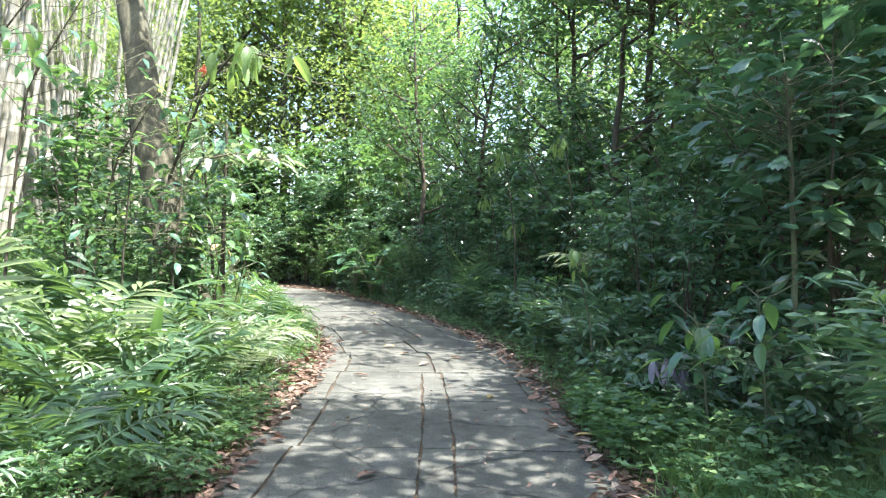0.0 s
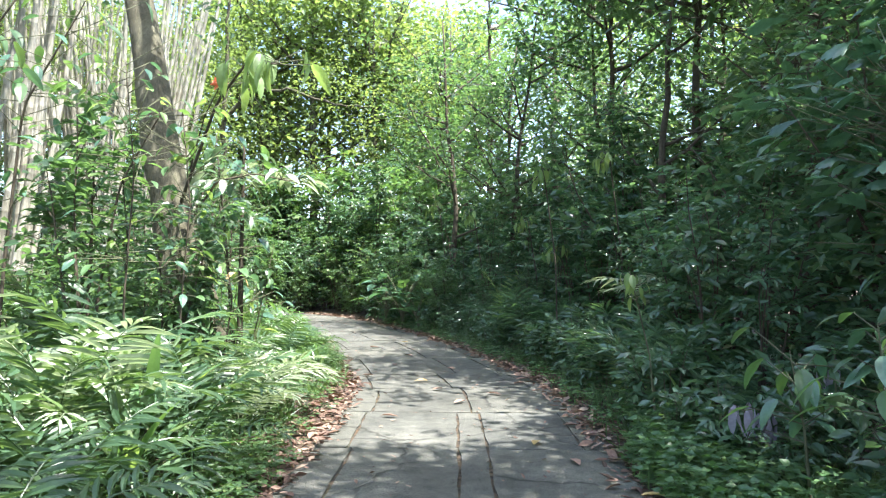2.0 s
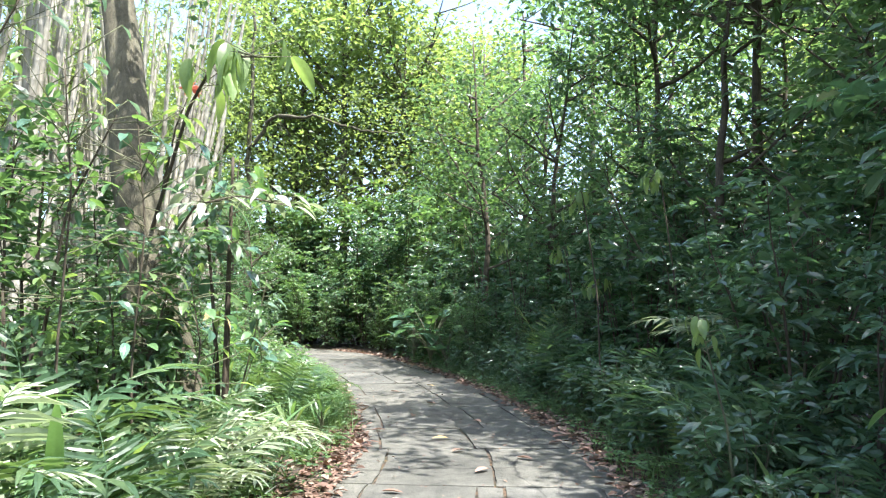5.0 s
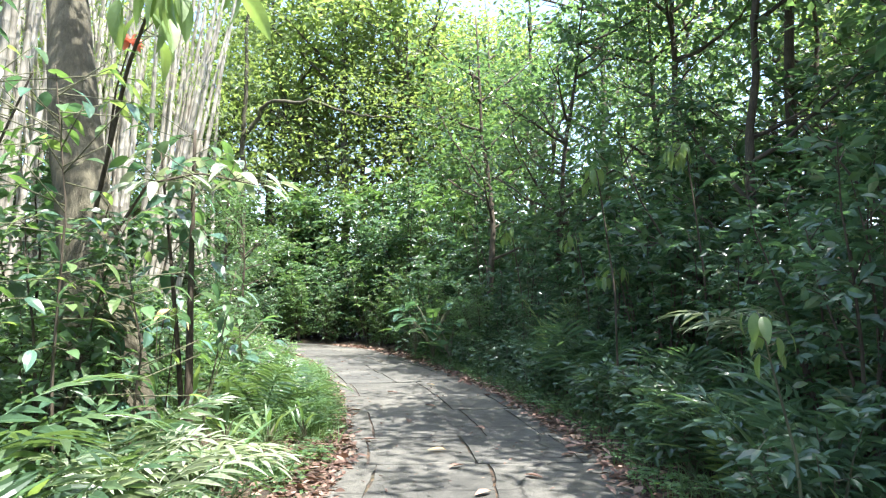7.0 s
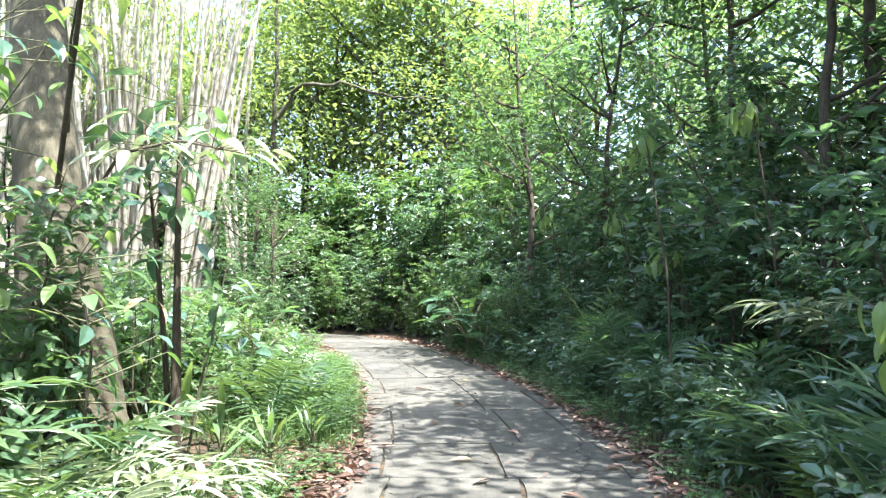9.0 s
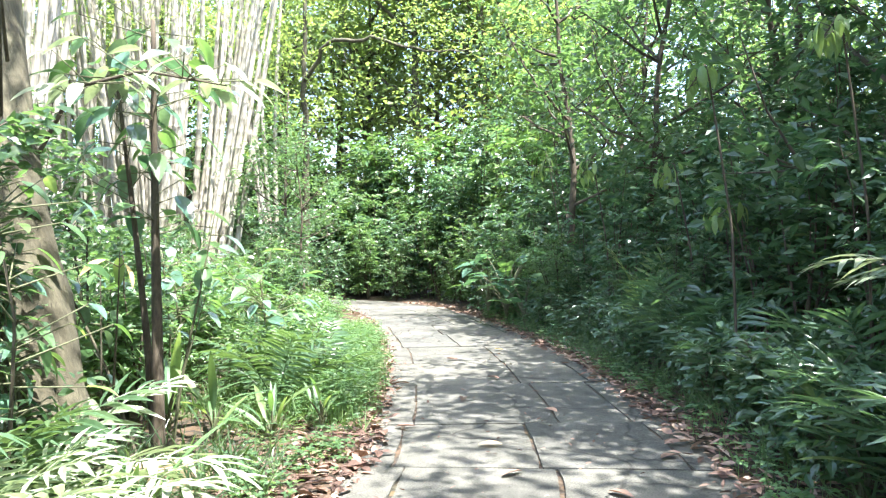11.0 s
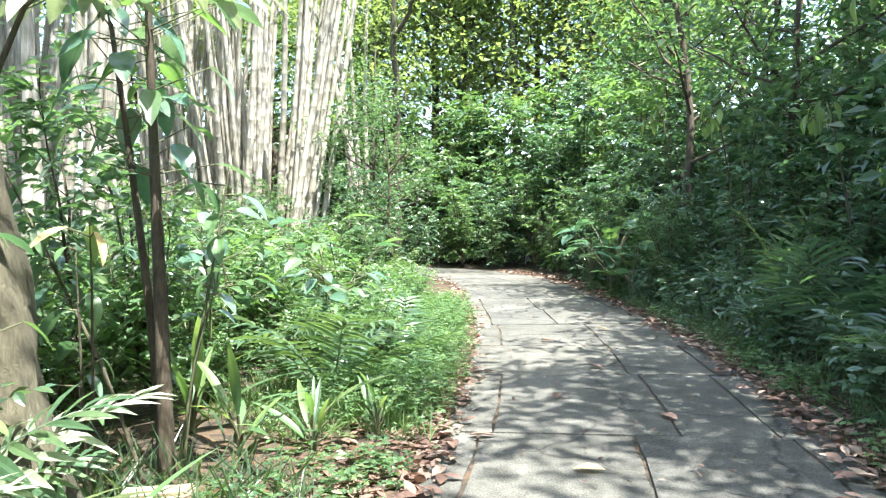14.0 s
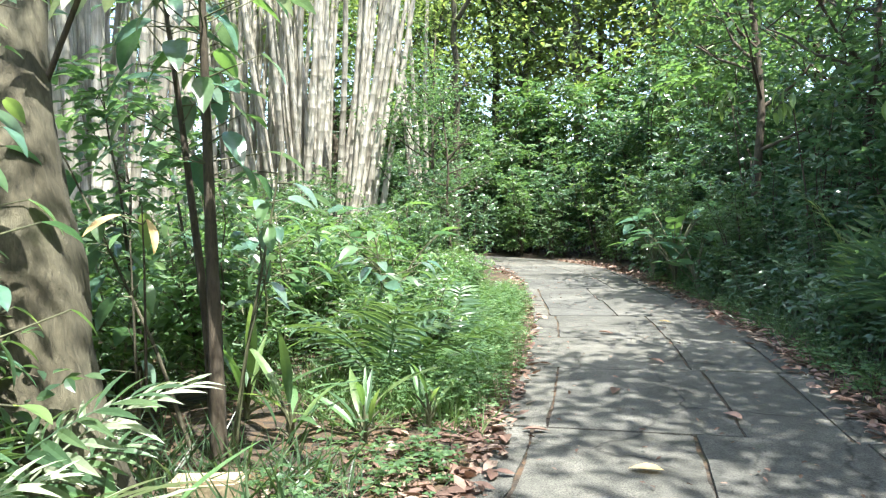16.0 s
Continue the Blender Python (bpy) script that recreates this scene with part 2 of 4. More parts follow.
def rand_dirs(n, zlo=-1.0, zhi=1.0):
    z = RNG.uniform(zlo, zhi, n)
    a = RNG.uniform(0, 2 * np.pi, n)
    r = np.sqrt(1 - z * z)
    return np.stack([r * np.cos(a), r * np.sin(a), z], 1)


def leaf_up(n, tilt=0.5):
    return unit(np.array([0, 0, 1.0]) + RNG.normal(0, tilt, (n, 3)))


# ---- the plan: the curved path ----
LINE = np.array([(-0.05, -9), (-0.08, -3), (-0.1, 2), (-0.1, 5), (-0.13, 7), (-0.28, 10), (-0.68, 12), (-1.2, 14), (-1.85, 16.2), (-2.9, 19),
                 (-3.9, 21.5), (-5.2, 24), (-7.0, 25.9), (-9.3, 27.0), (-12.5, 27.8), (-17, 28.3)])
HALF = 1.25


def smooth_line(pts, step=0.25):
    out = []
    for i in range(len(pts) - 1):
        p0, p1, p2, p3 = pts[max(i - 1, 0)], pts[i], pts[i + 1], pts[min(i + 2, len(pts) - 1)]
        n = max(2, int(np.linalg.norm(p2 - p1) / step))
        t = (np.arange(n) / n)[:, None]
        out.append(0.5 * (2 * p1 + (p2 - p0) * t + (2 * p0 - 5 * p1 + 4 * p2 - p3) * t ** 2 + (3 * p1 - p0 - 3 * p2 + p3) * t ** 3))
    return np.concatenate(out + [pts[-1:]])


CENTRE = smooth_line(LINE)
RUN = np.concatenate([[0], np.cumsum(np.linalg.norm(np.diff(CENTRE, axis=0), axis=1))])


def along(s, off):
    """The point off metres to the right of the path's middle, s metres along it."""
    s, off = np.broadcast_arrays(np.clip(np.asarray(s, float), 0.3, RUN[-1] - 0.3), np.asarray(off, float))
    x, y = np.interp(s, RUN, CENTRE[:, 0]), np.interp(s, RUN, CENTRE[:, 1])
    tx, ty = np.interp(s + 0.3, RUN, CENTRE[:, 0]) - np.interp(s - 0.3, RUN, CENTRE[:, 0]), np.interp(s + 0.3, RUN, CENTRE[:, 1]) - np.interp(s - 0.3, RUN, CENTRE[:, 1])
    l = np.hypot(tx, ty)
    return np.stack([x + ty / l * off, y - tx / l * off], -1)


def beside(xy):
    """How far a point lies to the right (+) or left (-) of the path's middle."""
    xy = np.atleast_2d(xy)
    d = np.linalg.norm(xy[:, None] - CENTRE[None], axis=2)
    i = np.clip(d.argmin(1), 1, len(CENTRE) - 2)
    t = CENTRE[i + 1] - CENTRE[i - 1]
    q = xy - CENTRE[i]
    return d.min(1) * np.sign(q[:, 0] * t[:, 1] - q[:, 1] * t[:, 0])


def rise(xy):
    """Height of the ground."""
    xy = np.atleast_2d(xy)
    d = np.abs(beside(xy))
    k = np.clip((d - HALF + 0.1) / 1.2, 0, 1)
    bumps = 0.05 * np.sin(xy[:, 0] * 1.7 + 1) * np.sin(xy[:, 1] * 1.3) + 0.03 * np.sin(xy[:, 0] * 4.1) * np.sin(xy[:, 1] * 3.7 + 2)
    return -0.016 + k * (0.055 + bumps)


def ground_z(x, y):
    return float(rise([(x, y)])[0])


def place(x, y, turn=None, size=1.0, lean=0.0, sink=0.02):
    turn = RNG.uniform(0, 360) if turn is None else turn
    return pose(x, y, ground_z(x, y) - sink, lean * RNG.normal(), lean * RNG.normal(), turn) @ Matrix.Scale(size, 4)


# ---- ground ----
def build_ground():
    xs = np.unique(np.concatenate([[-400, -150, -70, -40, -28], np.arange(-20, 12.01, 0.4), [16, 24, 40, 70, 150, 400]]))
    ys = np.unique(np.concatenate([[-400, -150, -60, -30, -18], np.arange(-10, 36.01, 0.4), [42, 55, 75, 120, 250, 500]]))
    X, Y = np.meshgrid(xs, ys)
    xy = np.stack([X.ravel(), Y.ravel()], 1)
    z = rise(xy)
    z[(np.abs(xy) > 60).any(1)] = 0
    nx = len(xs)
    faces = [(j * nx + i, j * nx + i + 1, (j + 1) * nx + i + 1, (j + 1) * nx + i) for j in range(len(ys) - 1) for i in range(nx - 1)]
    g = Geo()
    g.add(np.column_stack([xy, z]), faces)
    tagged(new("ground", g.mesh("ground", M_SOIL, True)), "dark forest soil strewn with dry leaves", "ground", kind="structure")


build_ground()

# ---- leaf and branch builders ----
def shrub_meshes(height, spread, stems, twigs, per_twig, leaf, slim=0.5, seed_up=0.45, low=0.08, fine=False):
    """Woody stems, and a crown of leaves set along twigs from near the ground to the top."""
    shoots, c, sticks = [Geo() for _ in range(stems)], Geo(), Geo()
    paths = []
    for i in range(stems):
        a = RNG.uniform(0, 2 * np.pi)
        out = RNG.uniform(0.15, 0.75) * spread
        h = height * RNG.uniform(0.65, 1.0)
        t = np.linspace(0, 1, 7)
        wob = np.cumsum(RNG.normal(0, 0.03 * height / 3, (7, 2)), axis=0)
        wob -= wob[0]
        p = np.stack([np.cos(a) * out * t ** 1.3 + wob[:, 0], np.sin(a) * out * t ** 1.3 + wob[:, 1], h * t], 1)
        paths.append(p)
        shoots[i].tube(p, np.linspace(0.012 + height * 0.004, 0.004, 7), 5)
    which = RNG.integers(0, stems, twigs)
    tt = RNG.uniform(low, 1.0, twigs) ** 0.85
    start = np.array([[np.interp(t, np.linspace(0, 1, 7), paths[w][:, k]) for k in range(3)] for w, t in zip(which, tt)])
    d = rand_dirs(twigs, -0.25, 0.75)
    ln = spread * RNG.uniform(0.35, 0.85, twigs) * (1.15 - 0.6 * tt)
    for i in range(0, twigs, 3):
        e = start[i] + d[i] * ln[i] * 0.95
        mid = (start[i] + e) / 2 + np.array([0, 0, 0.06])
        sticks.tube([start[i], mid, e - np.array([0, 0, 0.05])], [0.006, 0.005, 0.002], 3, False)
    k = np.repeat(np.arange(twigs), per_twig)
    f = np.tile(np.linspace(0.18, 1.0, per_twig), twigs) + RNG.normal(0, 0.04, len(k))
    base = start[k] + d[k] * (ln[k] * f)[:, None] + np.array([0, 0, 1.0]) * (0.2 * f * (1 - f))[:, None]
    sgn = np.tile(np.where(np.arange(per_twig) % 2, 1.0, -1.0), twigs)
    side = unit(np.cross(d[k], np.array([0, 0, 1.0])))
    way = unit(d[k] * 0.6 + side * sgn[:, None] * 0.9 + RNG.normal(0, 0.28, base.shape) + np.array([0, 0, -0.15]))
    L = leaf * RNG.uniform(0.55, 1.25, len(k))
    c.leaves(base, way, leaf_up(len(k), seed_up), L, L * slim, 0.3, RNG.uniform(0.05, 0.35, len(k)), fine, not fine)
    return shoots, sticks, c


def tree_meshes(height, radius, clear, limbs, leaf, clumps, per_clump, girth, slim=0.52, lean=0.05, tight=0.075):
    """Tapered trunk, limbs and an uneven crown of small leaf clumps."""
    trunk = Geo()
    n = 12
    t = np.linspace(0, 1, n)
    wob = np.cumsum(RNG.normal(0, lean * height / n, (n, 2)), axis=0)
    wob -= wob[0]
    p = np.stack([wob[:, 0], wob[:, 1], height * 0.92 * t], 1)
    trunk.tube(p, girth * (1 - 0.8 * t) + girth * 0.5 * np.exp(-t * height / 0.35), 9, True, 0.04)
    tips, arms = [], []
    for i in range(limbs):
        a = i * 2.4 + RNG.uniform(-0.5, 0.5)
        f = RNG.uniform(clear, 0.92)
        s0 = np.array([np.interp(f, t, p[:, k]) for k in range(3)])
        reach = radius * RNG.uniform(0.55, 1.05) * (1.15 - 0.55 * f)
        d = np.array([np.cos(a), np.sin(a), RNG.uniform(0.1, 0.8)])
        u = np.linspace(0, 1, 6)[:, None]
        q = s0 + d * reach * u + np.array([0, 0, 0.35 * reach]) * u ** 2 + np.cumsum(RNG.normal(0, 0.05 * reach, (6, 3)), axis=0) * u
        g = Geo()
        g.tube(q, girth * 0.42 * (1 - 0.85 * u[:, 0]), 5)
        for _ in range(3):
            b = q[RNG.integers(2, 5)]
            e = b + rand_dirs(1, -0.1, 0.8)[0] * reach * RNG.uniform(0.3, 0.6)
            g.tube([b, (b + e) / 2 + RNG.normal(0, 0.05, 3), e], [girth * 0.16, girth * 0.1, girth * 0.03], 4, False)
            tips.append(e)
        arms.append(g)
        tips += [q[3], q[4], q[5]]
    tips = np.array(tips)
    c = Geo()
    pick = RNG.integers(0, len(tips), clumps)
    cen = tips[pick] + RNG.normal(0, radius * 0.16, (clumps, 3)) * np.array([1, 1, 0.7])
    k = np.repeat(np.arange(clumps), per_clump)
    base = cen[k] + RNG.normal(0, radius * tight, (len(k), 3))
    way = unit(rand_dirs(len(k), -0.7, 0.4) + unit(base - cen[k]) * 0.5)
    L = leaf * RNG.uniform(0.6, 1.3, len(k))
    c.leaves(base, way, leaf_up(len(k), 0.5), L, L * slim, 0.25, 0.15, plain=True)
    return trunk, arms, c


def make_tree(name, spec, mats, label, group):
    trunk, arms, crown = tree_meshes(**spec)
    ob = thing(name, pose(0, 0, -60), label, "tree", group)
    part("trunk", trunk, mats[0], ob, smooth=True)
    for a in arms:
        part("limb", a, mats[0], ob, smooth=True)
    part("crown", crown, mats[1], ob)
    return ob


def make_shrub(name, mats, label, category, group, **spec):
    s, k, c = shrub_meshes(**spec)
    ob = thing(name, pose(0, 0, -60), label, category, group)
    for g in s:
        part("stem", g, mats[0], ob)
    tagged(part("twig", k, mats[0], ob), kind="stuff")
    part("foliage", c, mats[1], ob)
    return ob


def scatter(models, spots):
    """A copy of one of the models at each spot: the first spots take the models themselves."""
    for i, (x, y, size) in enumerate(spots):
        m = place(x, y, size=size, lean=3)
        mod = models[i % len(models)]
        if i < len(models):
            mod.matrix_world = m
        else:
            o = copy_thing(mod, m)
            o.scale = (size, size, size)


def frond_geo(length, pairs, leaflet, rise_angle, bend, slim=0.13, vee=0.35, jag=0.0):
    """A feather-leaf: an arching stalk with two rows of leaflets, rooted at the origin and reaching along x."""
    g = Geo()
    t = np.linspace(0, 1, 12)
    ang = rise_angle - bend * t ** 1.3
    step = length / 11
    p = np.zeros((12, 3))
    for i in range(1, 12):
        p[i] = p[i - 1] + step * np.array([math.cos(ang[i]), 0, math.sin(ang[i])])
    p[:, 1] += 0.04 * length * np.sin(t * 3 + RNG.uniform(0, 6))
    g.tube(p, np.linspace(0.007, 0.002, 12) * max(length, 0.6), 4, False)
    f = np.repeat(np.linspace(0.22, 1.0, pairs), 2)
    sg = np.tile([1.0, -1.0], pairs)
    base = np.stack([np.interp(f, t, p[:, k]) for k in range(3)], 1)
    a = np.interp(f, t, ang)
    fw = np.stack([np.cos(a), 0 * a, np.sin(a)], 1)
    nor = np.stack([-np.sin(a), 0 * a, np.cos(a)], 1)
    spread = np.interp(f, [0.2, 0.8, 1.0], [1.15, 0.8, 0.25])[:, None]
    way = fw * (1.25 - spread) + np.array([0, 1.0, 0]) * sg[:, None] * spread + nor * vee * 0.5 + RNG.normal(0, 0.09, base.shape)
    L = leaflet * np.interp(f, [0.2, 0.5, 0.85, 1.0], [0.65, 1.0, 0.75, 0.5]) * RNG.uniform(0.82, 1.12, len(f))
    g.leaves(base, way, nor + RNG.normal(0, 0.1, base.shape), L, L * slim + 0.006, 0.3, RNG.uniform(0.15, 0.5, len(f)), True)
    return g


FRONDS = {}


def frond_set(key, material, count, **spec):
    FRONDS[key] = [frond_geo(**{k: (v * RNG.uniform(0.85, 1.15) if k in ("length", "rise_angle", "bend") else v) for k, v in spec.items()}).mesh("frond", material) for _ in range(count)]


def fern(name, x, y, key, n, size, label, category, group="", tilt=(-12, 30), z=None, turn0=None, arc=360):
    ob = thing(name, pose(x, y, ground_z(x, y) if z is None else z), label, category, group)
    turn0 = RNG.uniform(0, 360) if turn0 is None else turn0
    for i in range(n):
        me = FRONDS[key][RNG.integers(0, len(FRONDS[key]))]
        s = size * RNG.uniform(0.7, 1.15)
        m = pose(0, 0, 0, RNG.normal() * 9, -RNG.uniform(*tilt), turn0 + arc * i / n + RNG.uniform(-14, 14)) @ Matrix.Scale(s, 4)
        part("frond", me, None, ob, m=m)
    return ob


def twin(o, m, size=1.0):
    c = copy_thing(o, m)
    c.scale = (size, size, size)
    return c

# ---- large trees ----
def left_tree():
    """The big leaning tree beside the path."""
    ob = thing("tree", pose(-3.09, 8.83, -0.05), "large leaning tree with grey-brown bark beside the path", "tree")
    ctl = np.array([(0.12, -0.1, -0.1), (0.06, -0.05, 0.35), (-0.08, 0.08, 1.1), (-0.36, 0.25, 2.1), (-0.68, 0.5, 3.2), (-1.0, 0.85, 4.4), (-1.7, 1.5, 6.4), (-2.3, 2.1, 8.6), (-2.7, 2.6, 11.0)])
    t = np.linspace(0, 8, 34)
    p = np.stack([np.interp(t, np.arange(9), ctl[:, k]) for k in range(3)], 1)
    r = np.interp(p[:, 2], [-0.1, 0.25, 0.7, 2.0, 4.5, 8, 11], [0.74, 0.5, 0.36, 0.235, 0.175, 0.13, 0.06])
    g = Geo()
    g.tube(p, r, 16, True, 0.035)
    part("trunk", g, M_BARK, ob, smooth=True)
    tips = []
    for i in range(9):
        q0 = p[22 + i]
        a = i * 2.3
        d = np.array([math.cos(a), math.sin(a), 0.55])
        u = np.linspace(0, 1, 7)[:, None]
        q = q0 + d * RNG.uniform(1.8, 3.2) * u + np.cumsum(RNG.normal(0, 0.1, (7, 3)), axis=0) * u
        h = Geo()
        h.tube(q, 0.075 * (1 - 0.85 * u[:, 0]), 6)
        part("limb", h, M_BARK, ob, smooth=True)
        tips += list(q[3:])
    # added limb, out of view overhead: its leaves keep the sun off the trunk
    u = np.linspace(0, 1, 9)[:, None]
    q = p[22] + (np.array([1.7, -1.2, 8.0]) - p[22]) * u + np.array([0, 0, 0.7]) * np.sin(np.pi * u) + RNG.normal(0, 0.05, (9, 3)) * u
    h = Geo()
    h.tube(q, 0.085 * (1 - 0.8 * u[:, 0]), 7)
    part("limb", h, M_BARK, ob, "long limb added above the view to shade the trunk", smooth=True)
    tips += list(q[4:]) * 3
    tips = np.array(tips)
    k = np.repeat(RNG.integers(0, len(tips), 190), 26)
    cen = tips[k] + np.repeat(RNG.normal(0, 0.5, (190, 3)), 26, axis=0)
    c = Geo()
    n = len(k)
    c.leaves(cen + RNG.normal(0, 0.22, (n, 3)), rand_dirs(n, -0.7, 0.4), leaf_up(n), 0.13 * RNG.uniform(0.6, 1.3, n), 0.06, 0.25, 0.2)
    part("crown", c, M_TREE, ob)


left_tree()

def arching_tree():
    """Pale leaning tree at the bend whose long limb arches over the path."""
    ob = thing("tree", pose(-9.3, 27.4, -0.05), "leaning tree with a long limb arching over the path", "tree")
    ctl = np.array([(0, 0, 0), (0.1, -0.2, 2.5), (0.3, -0.7, 5.2), (0.5, -1.2, 8.0), (0.6, -1.4, 11.5)])
    arm = np.array([(0.4, -1.0, 6.8), (1.4, -1.6, 7.7), (3.0, -2.2, 7.6), (4.6, -2.6, 7.0), (5.8, -3.0, 6.8)])
    tips = []
    for name, pts, r0, r1 in (("trunk", ctl, 0.15, 0.05), ("limb", arm, 0.075, 0.02)):
        t = np.linspace(0, 4, 21)
        p = np.stack([np.interp(t, np.arange(5), pts[:, k]) for k in range(3)], 1)
        p[1:] += RNG.normal(0, 0.035, (20, 3))
        g = Geo()
        g.tube(p, np.linspace(r0, r1, 21), 8)
        part(name, g, M_BARK, ob, smooth=True)
        tips += list(p[11:])
    tips = np.array(tips)
    k = np.repeat(np.arange(70) % len(tips), 24)
    cen = tips[k] + np.repeat(RNG.normal(0, 0.55, (70, 3)), 24, axis=0) + np.array([0, 0, 0.35])
    c = Geo()
    n = len(k)
    c.leaves(cen + RNG.normal(0, 0.25, (n, 3)), rand_dirs(n, -0.7, 0.4), leaf_up(n), 0.15 * RNG.uniform(0.6, 1.3, n), 0.065, 0.25, 0.2)
    part("crown", c, M_SUNLIT_LEAF, ob)


arching_tree()

TREES = {
    "mid": [make_tree("tree", dict(height=9.0, radius=2.5, clear=0.14, limbs=14, leaf=0.16, clumps=120, per_clump=20, girth=0.09), (M_TWIG, M_TREE),
                      "slender forest tree with dense dark green leaves", "slender trees") for _ in range(3)],
    "tall": [make_tree("tree", dict(height=15.0, radius=4.2, clear=0.2, limbs=17, leaf=0.25, clumps=330, per_clump=16, girth=0.17), (M_BARK, M_SUNLIT_LEAF),
                       "tall tree with backlight put into its bright yellow-green leaf colour", "tall sunlit trees") for _ in range(3)],
    "dark": [make_tree("tree", dict(height=12.0, radius=3.2, clear=0.18, limbs=15, leaf=0.22, clumps=150, per_clump=16, girth=0.15), (M_TWIG, M_TREE),
                       "tall shaded tree with dark green crown", "tall shaded trees") for _ in range(3)],
}
# added shade trees: high crowns, mostly unseen, that break up the sunlight
TREES["roof"] = [make_tree("tree", dict(height=11.5, radius=3.7, clear=0.55, limbs=13, leaf=0.2, clumps=88, per_clump=66, girth=0.12, tight=0.075), (M_TWIG, M_TREE),
                           "forest tree added to cast shade from a broad crown above the view", "overhanging trees") for _ in range(3)]
# set sunward of what they shade: the path, and last the bamboo
scatter(TREES["roof"], [(3.7, 2.0, 0.95), (4.6, 4.7, 0.95), (4.1, 10.2, 0.95), (3.0, 17.8, 0.9), (4.4, -1.6, 1.0), (3.8, 13.6, 0.92), (-12.2, 13.6, 1.2)])
# shaded bank to the right of the path, and the trees that roof it
scatter(TREES["mid"], [(-0.6, 20.8, 1.0), (0.6, 17.9, 0.9), (2.9, 12.8, 0.95), (3.9, 9.4, 0.8), (4.3, 6.6, 0.75), (0.4, 21.6, 0.95),
                       (3.2, 19.5, 1.05), (5.3, 12.4, 1.0), (-13.0, 32.5, 0.9), (-2.6, 31.5, 1.0), (4.6, 16.0, 0.95),
                       (5.6, -0.6, 0.9), (5.0, -4.6, 0.9), (-4.9, 1.2, 0.8), (-5.2, -3.0, 0.9), (-8.4, 23.4, 0.7), (-7.0, 21.9, 0.5)])
scatter(TREES["dark"], [(2.6, 24.6, 1.0), (7.4, 17.6, 1.0), (5.9, 9.3, 0.85), (6.3, 15.6, 1.0), (7.2, 6.8, 0.95), (5.8, 12.9, 0.85), (8.2, 9.0, 0.95), (6.6, 24.5, 1.1), (0.6, 28.5, 1.1), (9.6, 27.0, 1.2), (10.5, 19.0, 1.1), (4.6, 31.0, 1.2), (11.5, 7.5, 1.0),
                        (-1.5, 34.0, 1.1), (-16.5, 24.5, 1.0), (-14.6, 12.4, 0.8), (-18.5, 17.0, 1.0), (-13.4, 27.0, 0.9), (-14.8, 33.0, 1.0), (8.0, -2.0, 1.0)])
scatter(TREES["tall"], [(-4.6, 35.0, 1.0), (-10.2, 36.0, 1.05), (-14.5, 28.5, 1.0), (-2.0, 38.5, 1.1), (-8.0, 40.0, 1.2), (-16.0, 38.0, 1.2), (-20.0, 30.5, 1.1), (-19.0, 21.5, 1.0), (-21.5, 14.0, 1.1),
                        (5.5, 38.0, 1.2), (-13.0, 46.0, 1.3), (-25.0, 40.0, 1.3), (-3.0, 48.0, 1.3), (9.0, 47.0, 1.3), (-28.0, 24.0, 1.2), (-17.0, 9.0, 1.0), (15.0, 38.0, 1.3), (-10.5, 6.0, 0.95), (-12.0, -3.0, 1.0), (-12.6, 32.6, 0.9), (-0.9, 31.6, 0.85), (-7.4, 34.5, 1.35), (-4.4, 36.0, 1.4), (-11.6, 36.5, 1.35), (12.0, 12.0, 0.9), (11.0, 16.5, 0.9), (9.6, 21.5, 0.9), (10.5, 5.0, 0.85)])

# ---- bamboo ----
def culm_mesh(height, radius, lean):
    g = Geo()
    z, zs, rs = 0.0, [], []
    while z < height:
        k = 1 - 0.55 * z / height
        zs += [z, z + 0.02, z + 0.035, z + 0.055]
        rs += [radius * k, radius * k * 1.02, radius * k * 1.06, radius * k * 0.99]
        z += RNG.uniform(0.3, 0.44)
    zs = np.array(zs)
    u = zs / height
    g.tube(np.stack([lean * height * u ** 1.5, 0.02 * height * np.sin(u * 3), zs], 1), rs, 8)
    return g.mesh("culm", M_CULM, True)


CULMS = [culm_mesh(RNG.uniform(9, 13), RNG.uniform(0.07, 0.105), RNG.uniform(0.0, 0.13)) for _ in range(7)]


def bamboo_clump(x, y, n, rx, label, crown_leaves):
    ob = thing("bamboo_clump", pose(x, y, ground_z(x, y)), label, "bamboo", "bamboo clumps")
    c = Geo()
    for i in range(n):
        a, r = RNG.uniform(0, 2 * np.pi), math.sqrt(RNG.uniform(0, 1))
        px, py = rx * r * math.cos(a), rx * 0.7 * r * math.sin(a)
        part("culm", CULMS[i % 7], None, ob, m=pose(px, py, -0.1, RNG.normal() * 2.6, RNG.normal() * 2.6 + 4 * r, math.degrees(a) + RNG.uniform(-50, 50)))
    n = crown_leaves
    base = np.stack([RNG.normal(0, rx * 1.3, n), RNG.normal(0, rx * 1.2, n), RNG.uniform(6.5, 13, n)], 1)
    c.leaves(base, rand_dirs(n, -0.9, 0.1), leaf_up(n), 0.2 * RNG.uniform(0.7, 1.3, n), 0.035, 0.2, 0.3)
    part("foliage", c, M_SUNLIT_LEAF, ob)
    return ob


bamboo_clump(-10.9, 22.6, 46, 1.5, "dense clump of weathered grey bamboo culms", 5000)
bamboo_clump(-13.4, 22.4, 26, 1.6, "clump of grey bamboo culms behind low shrubs", 3000)
bamboo_clump(-11.2, 16.0, 34, 1.8, "dense clump of weathered grey bamboo culms", 4000)
bamboo_clump(-15.0, 17.5, 26, 2.2, "clump of grey bamboo culms in half shade", 3000)
bamboo_clump(-9.6, 26.6, 5, 0.7, "few thin bamboo culms at the edge of a clump", 900)

